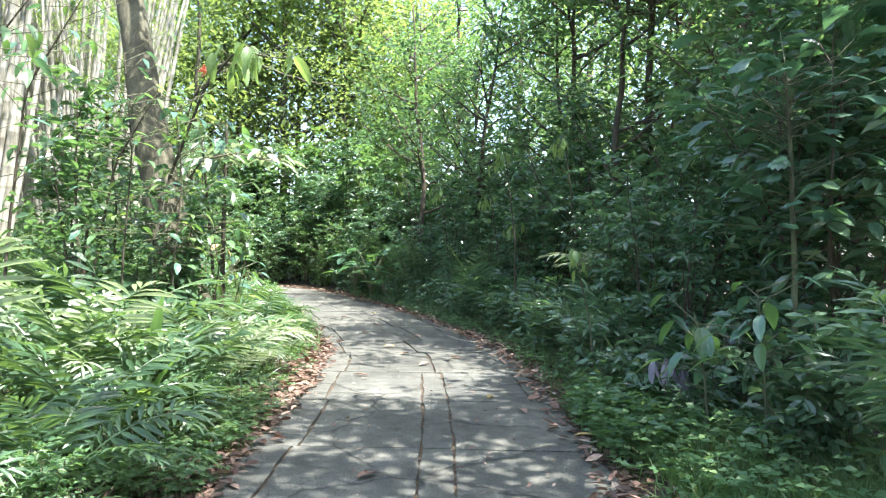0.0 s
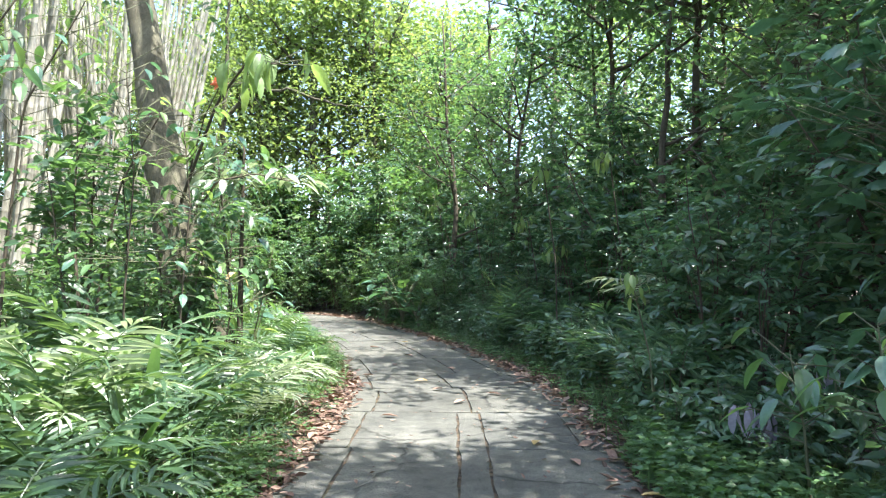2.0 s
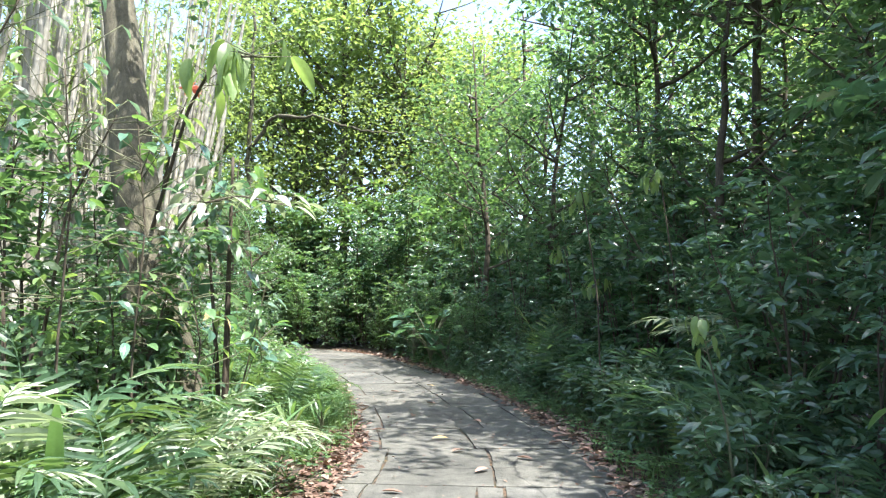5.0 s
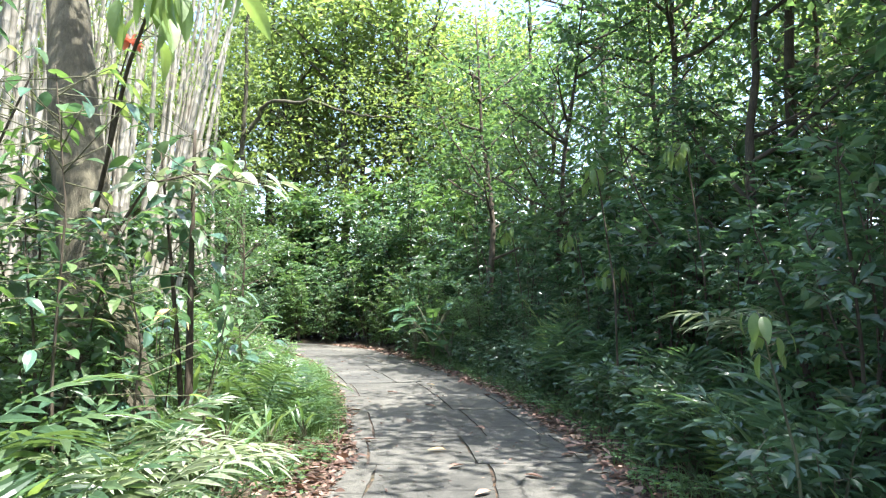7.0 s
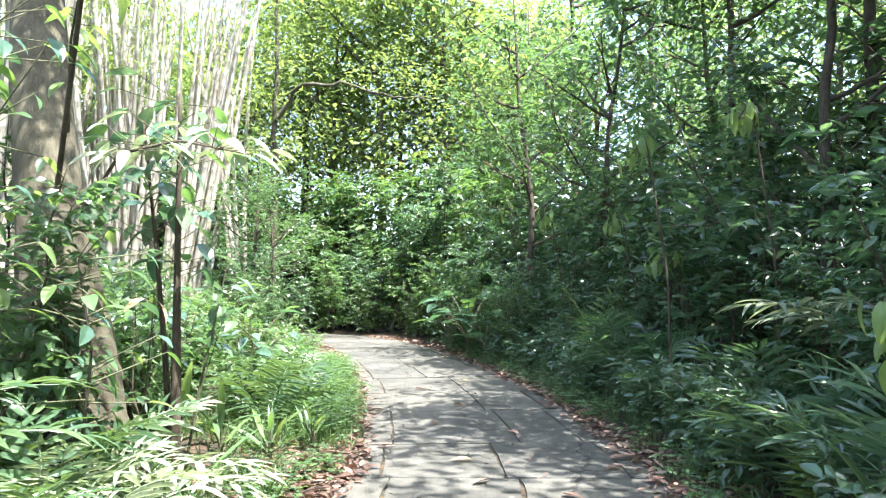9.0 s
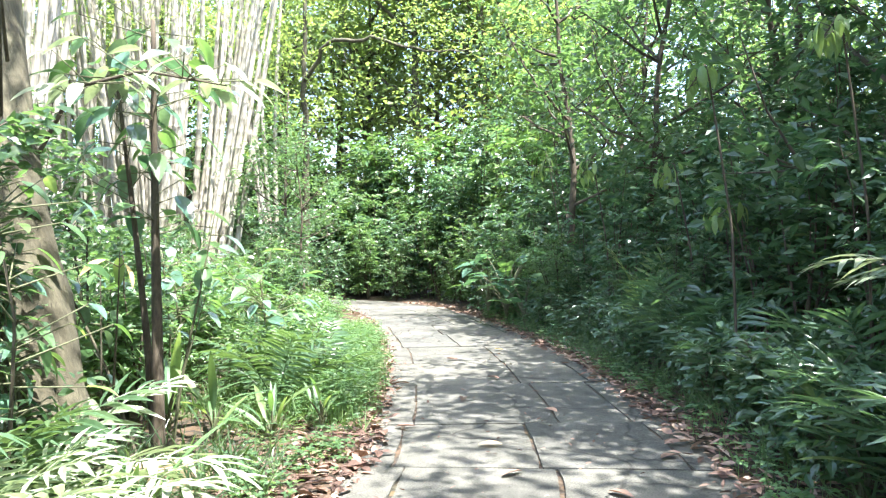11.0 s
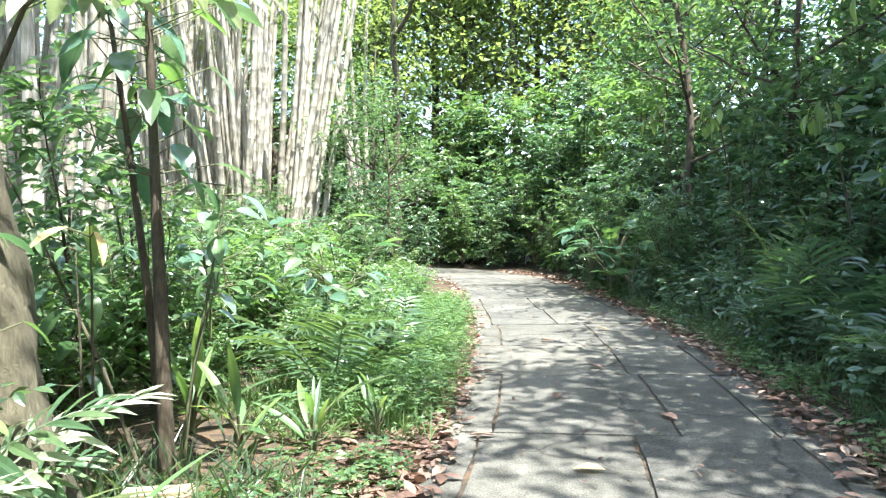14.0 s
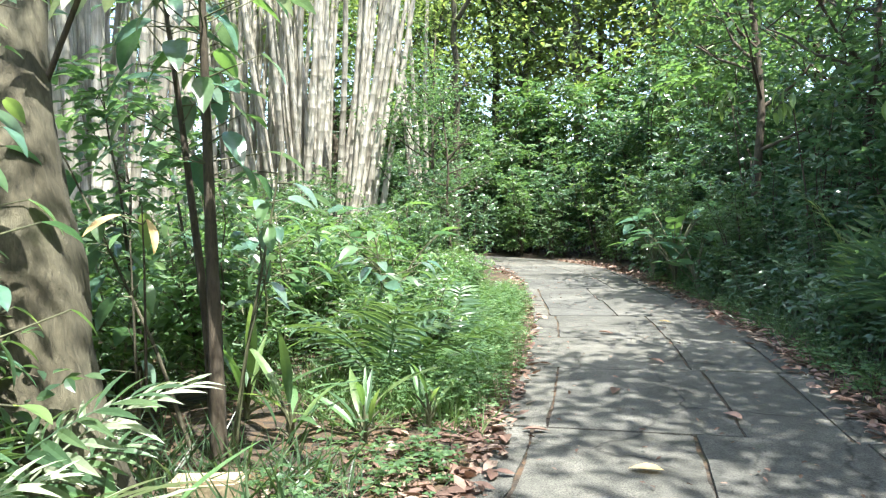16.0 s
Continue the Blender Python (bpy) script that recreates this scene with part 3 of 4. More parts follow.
# ---- shrubs ----
SH = {
    "wall": [make_shrub("shrub", (M_TWIG, M_SHRUB), "dense dark green leafy shrub on the shaded bank", "shrub", "bank shrubs",
                        height=3.4, spread=1.15, stems=6, twigs=150, per_twig=10, leaf=0.175, slim=0.42, fine=True) for _ in range(4)],
    "tall": [make_shrub("sapling", (M_TWIG, M_SHRUB), "tall leafy sapling with dark glossy leaves", "sapling", "tall saplings",
                        height=5.6, spread=1.25, stems=4, twigs=135, per_twig=9, leaf=0.21, slim=0.42, low=0.15, fine=True) for _ in range(3)],
    "fine": [make_shrub("shrub", (M_TWIG, M_TREE), "small-leaved green shrub beside the path", "shrub", "small-leaved shrubs",
                        height=2.4, spread=0.9, stems=7, twigs=150, per_twig=11, leaf=0.105, slim=0.55) for _ in range(3)],
    "herb": [make_shrub("bush", (M_STEM, M_HERB), "low sunlit bush with fresh green leaves", "bush", "sunlit bushes",
                        height=1.0, spread=0.62, stems=8, twigs=110, per_twig=9, leaf=0.085, slim=0.5) for _ in range(3)],
}
SH["lit"] = [make_shrub("shrub", (M_TWIG, M_HERB), "light green leafy shrub at the bend of the path", "shrub", "sunlit shrubs",
                        height=3.0, spread=1.0, stems=6, twigs=150, per_twig=10, leaf=0.13, slim=0.5) for _ in range(3)]
SH["low"] = [make_shrub("shrub", (M_STEM, M_BANKPALM), "low leafy shrub at the foot of the shaded bank", "shrub", "low bank shrubs",
                        height=1.3, spread=0.75, stems=7, twigs=75, per_twig=8, leaf=0.17, slim=0.42, fine=True) for _ in range(3)]
SPARSE = [make_shrub("sapling", (M_TWIG, M_TREE), "airy sapling with oval leaves in front of the big tree", "sapling", "airy saplings",
                     height=3.6, spread=1.0, stems=2, twigs=70, per_twig=8, leaf=0.14, low=0.2, fine=True) for _ in range(3)]
scatter(SPARSE, [(-3.5, 7.3, 0.9), (-3.9, 8.3, 1.1), (-3.1, 8.05, 0.8), (-2.75, 8.6, 0.6), (-3.3, 8.2, 0.55), (-4.6, 10.9, 0.9), (-5.4, 12.4, 0.9), (-4.2, 9.6, 1.0), (-3.75, 10.9, 0.6)])


def bank(s0, s1, step, o0, o1, jitter=0.3, sizes=(0.8, 1.15)):
    spots = []
    s = s0
    while s < s1:
        x, y = along(s, RNG.uniform(o0, o1))
        spots.append((float(x), float(y), RNG.uniform(*sizes)))
        s += step * RNG.uniform(1 - jitter, 1 + jitter)
    return spots


S0 = float(np.interp(0, CENTRE[:60, 1], RUN[:60]))
scatter(SH["wall"], bank(S0 + 7.2, S0 + 31, 0.85, 2.3, 2.85, sizes=(0.5, 0.85)) + bank(S0 + 6, S0 + 36, 0.9, 3.4, 4.4, sizes=(0.85, 1.2)) + bank(S0 - 6, S0 + 3, 1.3, 2.9, 3.6)
        + bank(S0 + 29, S0 + 40, 0.9, 1.9, 2.6) + [(-7.9, 22.6, 0.8), (-8.9, 24.4, 0.9), (-7.4, 24.0, 0.6), (-9.8, 20.2, 0.6), (-8.6, 18.0, 0.5)])
scatter(SH["tall"], bank(S0 + 5.5, S0 + 36, 1.6, 3.8, 5.0) + bank(S0 + 4, S0 + 34, 3.2, 5.2, 7.0, sizes=(0.8, 1.1)) + bank(S0 + 26, S0 + 40, 1.0, 2.6, 5.5) + [(RNG.uniform(-22, -8.5), RNG.uniform(30, 40), RNG.uniform(1.0, 1.5)) for _ in range(16)] + [(RNG.uniform(-8, 8), RNG.uniform(30, 38), RNG.uniform(1.0, 1.5)) for _ in range(12)] + [(RNG.uniform(-20, -14), RNG.uniform(8, 28), RNG.uniform(0.8, 1.2)) for _ in range(14)])
scatter(SH["fine"], bank(S0 + 14, S0 + 34, 1.1, 1.9, 2.5, sizes=(0.55, 0.95)) + bank(S0 + 17, S0 + 30, 1.5, -4.4, -2.9, sizes=(0.5, 0.85)) + bank(S0 + 10.5, S0 + 24, 1.3, -7.2, -5.0, sizes=(0.5, 0.8))
        + bank(S0 + 24, S0 + 34, 1.1, -3.4, -2.2, sizes=(0.6, 0.95)) + bank(S0 + 22, S0 + 36, 1.2, -9.5, -5.0, sizes=(0.8, 1.2)))
scatter(SH["lit"], bank(S0 + 25, S0 + 40, 0.9, 1.7, 2.4, sizes=(0.6, 1.0)) + bank(S0 + 25, S0 + 40, 0.9, 2.6, 3.8, sizes=(1.0, 1.5)) + bank(S0 + 24, S0 + 42, 0.9, 4.0, 6.0, sizes=(1.6, 2.3)) + bank(S0 + 18, S0 + 25, 1.4, 1.8, 2.2, sizes=(0.4, 0.7)))
scatter(SH["low"], bank(S0 + 5.6, S0 + 24, 0.62, 1.65, 2.15, sizes=(0.4, 0.75)) + [(2.3, 4.75, 0.7), (2.75, 5.0, 0.9), (2.9, 4.3, 0.9), (2.35, 5.9, 0.8)])
scatter(SH["herb"], bank(S0 + 12.2, S0 + 24, 0.55, -3.3, -2.1, sizes=(0.5, 0.85)) + bank(S0 + 10, S0 + 24, 0.5, -5.2, -3.3, sizes=(0.9, 1.4)) + bank(S0 + 10, S0 + 22, 0.8, -7.5, -5.2, sizes=(1.0, 1.6))
        + bank(S0 + 3, S0 + 9, 0.7, -2.4, -1.75, sizes=(0.35, 0.55)))

# ---- feather-leaved plants ----
frond_set("fern", M_PALM, 3, length=1.25, pairs=15, leaflet=0.34, rise_angle=1.15, bend=1.35, slim=0.14)
frond_set("pale", M_SUNLIT_PALE, 3, length=1.25, pairs=15, leaflet=0.38, rise_angle=1.05, bend=1.25, slim=0.125)
frond_set("dark", M_BANKPALM, 4, length=1.15, pairs=12, leaflet=0.4, rise_angle=1.3, bend=1.15, slim=0.115)
frond_set("lime", M_LIME, 2, length=1.0, pairs=14, leaflet=0.28, rise_angle=1.3, bend=0.8, slim=0.10)
GREEN_FERN, DARK_FERN = "green palm with arching feathered fronds beside the path", "dark green palm with feathered fronds on the shaded bank"
for x, y, n, s in [(-2.35, 4.9, 11, 0.85), (-2.9, 5.7, 12, 1.05), (-2.15, 6.3, 11, 0.85), (-3.4, 4.6, 11, 1.1), (-3.1, 6.9, 11, 1.1), (-2.3, 7.5, 10, 0.8), (-4.0, 5.9, 10, 1.2), (-2.0, 3.9, 9, 0.75),
                   (-3.9, 7.6, 10, 1.1), (-2.75, 8.25, 9, 0.8), (-2.6, 3.2, 9, 0.9), (-4.6, 8.6, 9, 1.1), (-2.9, 11.6, 8, 0.75), (-3.4, 12.4, 8, 0.8), (-3.0, 13.2, 7, 0.7), (-3.9, 13.9, 7, 0.9)]:
    fern("palm", x, y, "fern", n, s, GREEN_FERN, "palm", "verge palms")
# palms in full sun: their overexposed look is put into the leaf colour
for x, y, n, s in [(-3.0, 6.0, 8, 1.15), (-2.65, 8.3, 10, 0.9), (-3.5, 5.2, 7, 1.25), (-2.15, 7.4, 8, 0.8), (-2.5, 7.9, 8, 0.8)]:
    fern("palm", x, y, "pale", n, s, "palm with broad drooping fronds, sunlight put into their pale colour", "palm", "pale palms")
for s in np.arange(7.0, 21, 0.85):
    x, y = along(S0 + s, RNG.uniform(1.8, 2.45))
    fern("palm", float(x), float(y), "dark", 9, RNG.uniform(0.65, 1.05), DARK_FERN, "palm", "bank palms", tilt=(-5, 38))
for x, y, size in [(0.55, 15.4, 1.55), (1.65, 9.3, 0.8)]:
    fern("young_palm", x, y, "lime", 4, size, "young palm with backlit yellow-green fronds", "palm", tilt=(-5, 25))

for x, y, n, size in [(1.25, 13.9, 13, 1.15), (1.0, 14.7, 11, 1.2), (2.05, 9.4, 12, 1.0), (2.0, 10.9, 11, 1.1), (1.75, 12.1, 11, 0.95)]:
    fern("palm", x, y, "dark", n, size, "full dark green palm with long drooping fronds beside the path", "palm", "large bank palms", tilt=(-10, 30))
fern("palm", 2.55, 3.95, "dark", 8, 0.95, "palm with long sweeping green blades at the verge", "palm", tilt=(-25, 15), z=0.45)
fern("young_palm", 2.55, 10.2, "pale", 5, 0.95, "slender palm with pale fronds reaching out of the shade", "palm", tilt=(-20, 10), z=0.9, turn0=120, arc=180)

# ---- broad leaves ----
def big_leaf(length, width, material, heart=False, wavy=0.0):
    """One broad leaf reaching along x from the origin, with a midrib fold and a drooping tip."""
    g = Geo()
    n, m = 9, 4
    pts, faces = [], []
    for i in range(n):
        t = i / (n - 1)
        w = width / 2 * (math.sin(math.pi * min(1, 0.04 + t * 0.96) ** (0.55 if heart else 0.85)) ** 0.8)
        for j in range(-m, m + 1):
            v = j / m
            back = 0.18 * length * abs(v) * (1 - t) ** 2 if heart else 0.0
            pts.append((length * t - back, w * v, 0.12 * w * abs(v) * 2 - 0.35 * length * t * t + wavy * w * math.sin(t * 14 + v * 2) * abs(v)))
    k = 2 * m + 1
    for i in range(n - 1):
        for j in range(k - 1):
            faces.append((i * k + j, (i + 1) * k + j, (i + 1) * k + j + 1, i * k + j + 1))
    g.add(pts, faces)
    return g.mesh("leaf", material, True)


def ragged_leaf(length, width, material):
    """A wedge-shaped leaflet with a torn, toothed outer edge, reaching along x."""
    g = Geo()
    n = 9
    pts, faces = [(0, 0, 0)], []
    for row, (f, w) in enumerate(((0.45, 0.5), (0.78, 0.9), (1.0, 1.0))):
        for j in range(n):
            v = 2 * j / (n - 1) - 1
            reach = length * f * (1 - 0.22 * v * v - (0.16 * (j % 2) if row == 2 else 0))
            pts.append((reach, width / 2 * w * v, 0.03 * length * abs(v) - 0.22 * length * f * f + 0.012 * (j % 2)))
    faces += [(0, 1 + j, 2 + j) for j in range(n - 1)]
    for row in range(2):
        for j in range(n - 1):
            a = 1 + row * n + j
            faces.append((a, a + n, a + n + 1, a + 1))
    g.add(pts, faces)
    return g.mesh("leaf", material, True)


def stalked(name, x, y, leaves, mesh_list, label, category, group="", z=None):
    """Each leaf on its own stalk from the base. leaves: turn, reach, height, pitch, size."""
    ob = thing(name, pose(x, y, ground_z(x, y) if z is None else z), label, category, group)
    for i, (turn, reach, h, pitch, size) in enumerate(leaves):
        c, s = math.cos(radians(turn)), math.sin(radians(turn))
        g = Geo()
        u = np.linspace(0, 1, 6)
        g.tube(np.stack([c * reach * u ** 2, s * reach * u ** 2, h * u ** 0.8], 1), np.linspace(0.012, 0.006, 6) * (0.6 + size), 5)
        part("stalk", g, M_STEM, ob)
        part("leaf", mesh_list[i % len(mesh_list)], None, ob, m=pose(c * reach, s * reach, h, RNG.normal() * 12, pitch, turn) @ Matrix.Scale(size, 4))
    return ob


EAR = [big_leaf(0.62, 0.5, M_TEAL, True), big_leaf(0.66, 0.48, M_HERB, True), big_leaf(0.6, 0.5, M_TEAL, True, 0.06)]
BROAD = [big_leaf(0.26, 0.11, M_TEAL, wavy=0.04), big_leaf(0.28, 0.12, M_HERB, wavy=0.05), big_leaf(0.24, 0.11, M_PALM)]
BLADE = [big_leaf(0.62, 0.075, M_PALM), big_leaf(0.58, 0.07, M_HERB), big_leaf(0.6, 0.08, M_LIME)]
LIMES = [big_leaf(0.24, 0.10, M_LIME), big_leaf(0.22, 0.09, M_LIME, wavy=0.05)]


def ear_plant(x, y, n, h, size):
    stalked("elephant_ear", x, y, [(360 * i / n + RNG.uniform(-25, 25), RNG.uniform(0.2, 0.5) * h, h * RNG.uniform(0.5, 1.05), RNG.uniform(-30, 15), size * RNG.uniform(0.7, 1.1)) for i in range(n)],
            EAR, "elephant-ear plant with large heart-shaped leaves", "plant", "elephant ears")


for x, y, n, h, size in [(-1.95, 20.45, 16, 1.45, 0.72), (-2.55, 21.8, 14, 1.3, 0.7), (-1.45, 19.4, 12, 1.0, 0.65), (-2.9, 24.2, 12, 1.1, 0.9), (-1.5, 20.8, 10, 0.9, 0.75), (-4.7, 15.2, 5, 1.45, 0.5), (-5.9, 16.4, 6, 1.3, 0.8), (-8.3, 20.4, 7, 1.2, 0.9), (-7.2, 18.8, 7, 1.6, 0.9)]:
    ear_plant(x, y, n, h, size)


def strap_plant(x, y, n, size, label, group):
    stalked("strap_plant", x, y, [(360 * i / n + RNG.uniform(-20, 20), RNG.uniform(0.03, 0.12), RNG.uniform(0.05, 0.3), RNG.uniform(-85, -25), size * RNG.uniform(0.5, 1.15)) for i in range(n)],
            BLADE, label, "plant", group)


for x, y, n, s in [(-2.2, 5.5, 14, 1.35), (-2.45, 6.2, 12, 1.2), (1.8, 9.9, 22, 1.5), (1.7, 8.1, 16, 1.0), (1.75, 6.9, 14, 0.8), (-2.5, 6.9, 12, 0.95), (-2.05, 8.4, 10, 0.8), (-2.9, 7.6, 11, 0.9), (-2.75, 10.35, 11, 0.75), (-2.45, 10.7, 12, 0.7), (-2.2, 11.1, 9, 0.55), (-3.3, 10.6, 9, 0.9)]:
    strap_plant(x, y, n, s, "clump of arching strap-shaped green leaves", "strap plants")


pg = Geo()
pg.tube([(0, 0, 0), (0.5, 0, 0), (1, 0, 0)], [0.005, 0.004, 0.003], 5)
PETIOLE = pg.mesh("petiole", M_STEM, True)


def leafy_stem(name, pts, radius, leaves, mesh_list, label, category, stem_mat=M_TWIG, span=(0.5, 1.0), size=(0.8, 1.2), pitch=(5, 50), group="", reach=0.12):
    """A stem along pts with single broad leaves along its upper part."""
    pts = np.array(pts, float)
    ob = thing(name, pose(*pts[0]), label, category, group)
    loc = pts - pts[0]
    t = np.linspace(0, len(pts) - 1, 5 * len(pts))
    p = np.stack([np.interp(t, np.arange(len(pts)), loc[:, k]) for k in range(3)], 1)
    g = Geo()
    g.tube(p, np.linspace(radius, radius * 0.3, len(p)), 8)
    spots = []
    for i in range(leaves):
        f = RNG.uniform(*span) * (len(p) - 1)
        b = np.array([np.interp(f, np.arange(len(p)), p[:, k]) for k in range(3)])
        turn = i * 137 + RNG.uniform(-20, 20)
        e = b + np.array([math.cos(radians(turn)), math.sin(radians(turn)), RNG.uniform(-0.1, 0.7)]) * RNG.uniform(0.03, reach)
        part("petiole", PETIOLE, None, ob, m=Matrix.Translation(b) @ Vector(e - b).to_track_quat("X", "Z").to_matrix().to_4x4() @ Matrix.Diagonal((float(np.linalg.norm(e - b)), 1, 1, 1)))
        spots.append((e, turn))
    part("stem", g, stem_mat, ob, smooth=True)
    for i, (e, turn) in enumerate(spots):
        part("leaf", mesh_list[i % len(mesh_list)], None, ob, m=pose(*e, RNG.normal() * 15, RNG.uniform(*pitch), turn) @ Matrix.Scale(RNG.uniform(*size), 4))
    return ob


# the dark slim stems beside the big tree, with large leaves at their heads
GLOSSY = [big_leaf(0.27, 0.13, M_GLOSS, wavy=0.04), big_leaf(0.29, 0.14, M_TEAL, wavy=0.05), big_leaf(0.25, 0.12, M_HERB)]
leafy_stem("sapling", [(-2.95, 9.95, 0), (-2.94, 9.93, 0.9), (-2.93, 9.9, 1.8), (-2.9, 9.85, 3.1)], 0.05, 46, GLOSSY, "slim dark-stemmed sapling with broad glossy leaves", "sapling", span=(0.58, 1.0), size=(0.7, 1.1), reach=0.5, pitch=(-15, 45))
leafy_stem("sapling", [(-3.0, 9.99, 0), (-3.07, 10.0, 0.9), (-3.15, 9.95, 1.9), (-3.25, 9.9, 2.9)], 0.033, 26, GLOSSY, "thin dark sapling stem with a few leaves", "sapling", span=(0.58, 1.0), size=(0.7, 1.0), reach=0.45, pitch=(-15, 45))
leafy_stem("sapling", [(-3.06, 9.9, 0), (-3.25, 9.8, 0.7), (-3.5, 9.7, 1.3), (-3.7, 9.6, 1.8)], 0.014, 9, GLOSSY, "thin reddish stem with scattered green leaves", "sapling", M_BARK, span=(0.5, 1.0), size=(0.6, 0.9))
leafy_stem("sapling", [(-2.88, 9.98, 0), (-2.8, 10.0, 0.6), (-2.66, 10.05, 1.3), (-2.58, 10.1, 1.8)], 0.014, 6, GLOSSY, "thin leaning green stem with leaves", "sapling", M_STEM, span=(0.7, 1.0), size=(0.5, 0.8))
leafy_stem("sapling", [(-2.85, 9.9, 0), (-2.74, 9.95, 0.7), (-2.6, 10.0, 1.2)], 0.01, 3, GLOSSY, "bare thin green stem leaning outwards", "sapling", M_STEM, span=(0.8, 1.0), size=(0.4, 0.6))
leafy_stem("sapling", [(-3.05, 9.5, 0), (-3.02, 9.45, 0.7), (-3.0, 9.42, 1.35)], 0.011, 9, GLOSSY, "thin reddish upright stem with fresh leaves", "sapling", M_BARK, span=(0.25, 1.0), size=(0.4, 0.7))
for x, y, h in [(-3.95, 11.6, 1.5), (-4.3, 12.3, 1.45), (-4.7, 11.4, 1.3), (-3.6, 12.9, 1.2)]:
    leafy_stem("bush", [(x, y, 0), (x + 0.03, y, h * 0.5), (x - 0.02, y - 0.05, h)], 0.016, 34, GLOSSY, "broad-leaved bush with glossy leaves held flat to the sun", "bush", M_STEM, span=(0.45, 1.0), size=(0.6, 0.95), reach=0.5, pitch=(-15, 25), group="broad-leaved bushes")
leafy_stem("vine", [(-3.4, 8.95, 0), (-3.25, 8.7, 0.8), (-3.2, 8.6, 1.6), (-2.9, 8.5, 2.3)], 0.014, 26, BROAD, "climbing stem with oval leaves on the big trunk", "vine", span=(0.15, 1.0), size=(0.5, 0.85), reach=0.35)
for i in range(4):
    x, y = -3.0 + RNG.uniform(-0.45, 0.45), 8.42 + RNG.uniform(-0.2, 0.15)
    h = RNG.uniform(0.9, 1.9)
    leafy_stem("vine", [(x, y, 0), (x - 0.05, y + 0.02, h * 0.5), (x - 0.12, y, h)], 0.009, 24, BROAD, "slim climbing stem with oval leaves in front of the big trunk", "vine", M_STEM, span=(0.2, 1.0), size=(0.4, 0.75), reach=0.3, pitch=(0, 60), group="climbing stems")
OVAL = [big_leaf(0.15, 0.075, M_HERB, wavy=0.04), big_leaf(0.16, 0.08, M_TEAL, wavy=0.05), big_leaf(0.14, 0.07, M_LIME)]
for x, y, h, n in [(-2.75, 7.7, 3.0, 55), (-3.1, 7.3, 3.3, 55), (-2.5, 8.2, 1.7, 26)]:
    leafy_stem("sapling", [(x, y, 0), (x - 0.05, y, h * 0.35), (x + 0.06, y - 0.08, h * 0.7), (x - 0.03, y - 0.1, h)], 0.014, n, OVAL, "slender sapling with small oval sunlit leaves before the big tree", "sapling", span=(0.38, 1.0), size=(0.7, 1.1), reach=0.62, pitch=(-10, 40), group="oval-leaved saplings")
for pts, n in (([(-4.3, 6.2, 0), (-4.25, 6.2, 1.5), (-4.0, 6.2, 2.8), (-3.4, 6.1, 3.5)], 35), ([(-4.6, 7.7, 0), (-4.5, 7.7, 1.6), (-4.3, 7.6, 3.0), (-3.7, 7.5, 3.9)], 40), ([(-3.9, 8.2, 0), (-3.8, 8.1, 1.2), (-3.5, 7.9, 2.3), (-3.0, 7.7, 3.0)], 20)):
    leafy_stem("sapling", pts, 0.022, n, BROAD, "tall thin sapling with loose broad leaves", "sapling", span=(0.4, 1.0), size=(0.5, 0.85), reach=0.75, pitch=(-5, 55), group="loose saplings")
# branch arching over the verge with hanging yellow-green leaves, and a red flower
leafy_stem("hanging_branch", [(-3.35, 9.0, 2.2), (-2.7, 8.3, 3.2), (-2.2, 7.7, 3.45), (-1.7, 7.3, 3.3)], 0.02, 22, LIMES, "arching branch with hanging yellow-green leaves", "branch", span=(0.4, 1.0), size=(0.9, 1.5), pitch=(35, 85), reach=0.35)
# sunlit leaf cluster, its brightness painted into the pale leaves
leafy_stem("leafy_branch", [(-3.4, 9.2, 1.9), (-3.0, 9.2, 2.5), (-2.6, 9.3, 2.6), (-2.1, 9.4, 2.5)], 0.016, 36, [big_leaf(0.26, 0.09, M_SUNLIT_PALE), big_leaf(0.22, 0.08, M_SUNLIT_PALE)], "branch with overlapping leaves, sunlight put into their pale colour", "branch", span=(0.3, 1.0), size=(0.7, 1.1), pitch=(0, 30), reach=0.35)
fl = leafy_stem("flowering_twig", [(-3.2, 8.9, 2.6), (-2.9, 8.5, 3.1), (-2.65, 8.24, 3.36)], 0.012, 12, LIMES, "twig with orange-red flower", "flower", size=(0.5, 0.8), span=(0.2, 0.95))
gf = Geo()
gf.leaves(np.tile([0.55, -0.66, 0.76], (14, 1)), rand_dirs(14, -0.4, 0.9), leaf_up(14), 0.10, 0.06, 0.3, 0.2, True)
part("flower", gf, M_RED, fl, "orange-red flower")
# yellowing leaf by the slim stems
leafy_stem("twig", [(-2.9, 9.4, 0.6), (-2.8, 9.32, 1.2), (-2.75, 9.27, 1.5)], 0.008, 3, [big_leaf(0.17, 0.06, M_YELLOW), big_leaf(0.17, 0.06, M_LIME)], "twig with one yellowing leaf", "twig", span=(0.8, 1.0))

# shaded bank: single saplings that stand out
leafy_stem("sapling", [(1.5, 7.15, 0), (1.42, 7.12, 0.8), (1.25, 7.1, 1.5)], 0.012, 14, LIMES, "young sapling with drooping pale green top leaves", "sapling", M_STEM, span=(0.82, 1.0), size=(0.4, 0.65), pitch=(40, 80))
leafy_stem("sapling", [(1.9, 5.2, 0), (1.85, 5.2, 0.6), (1.75, 5.15, 1.05)], 0.012, 20, BROAD, "small sapling with broad dark leaves", "sapling", M_STEM, span=(0.4, 1.0), size=(0.55, 0.85), reach=0.3)
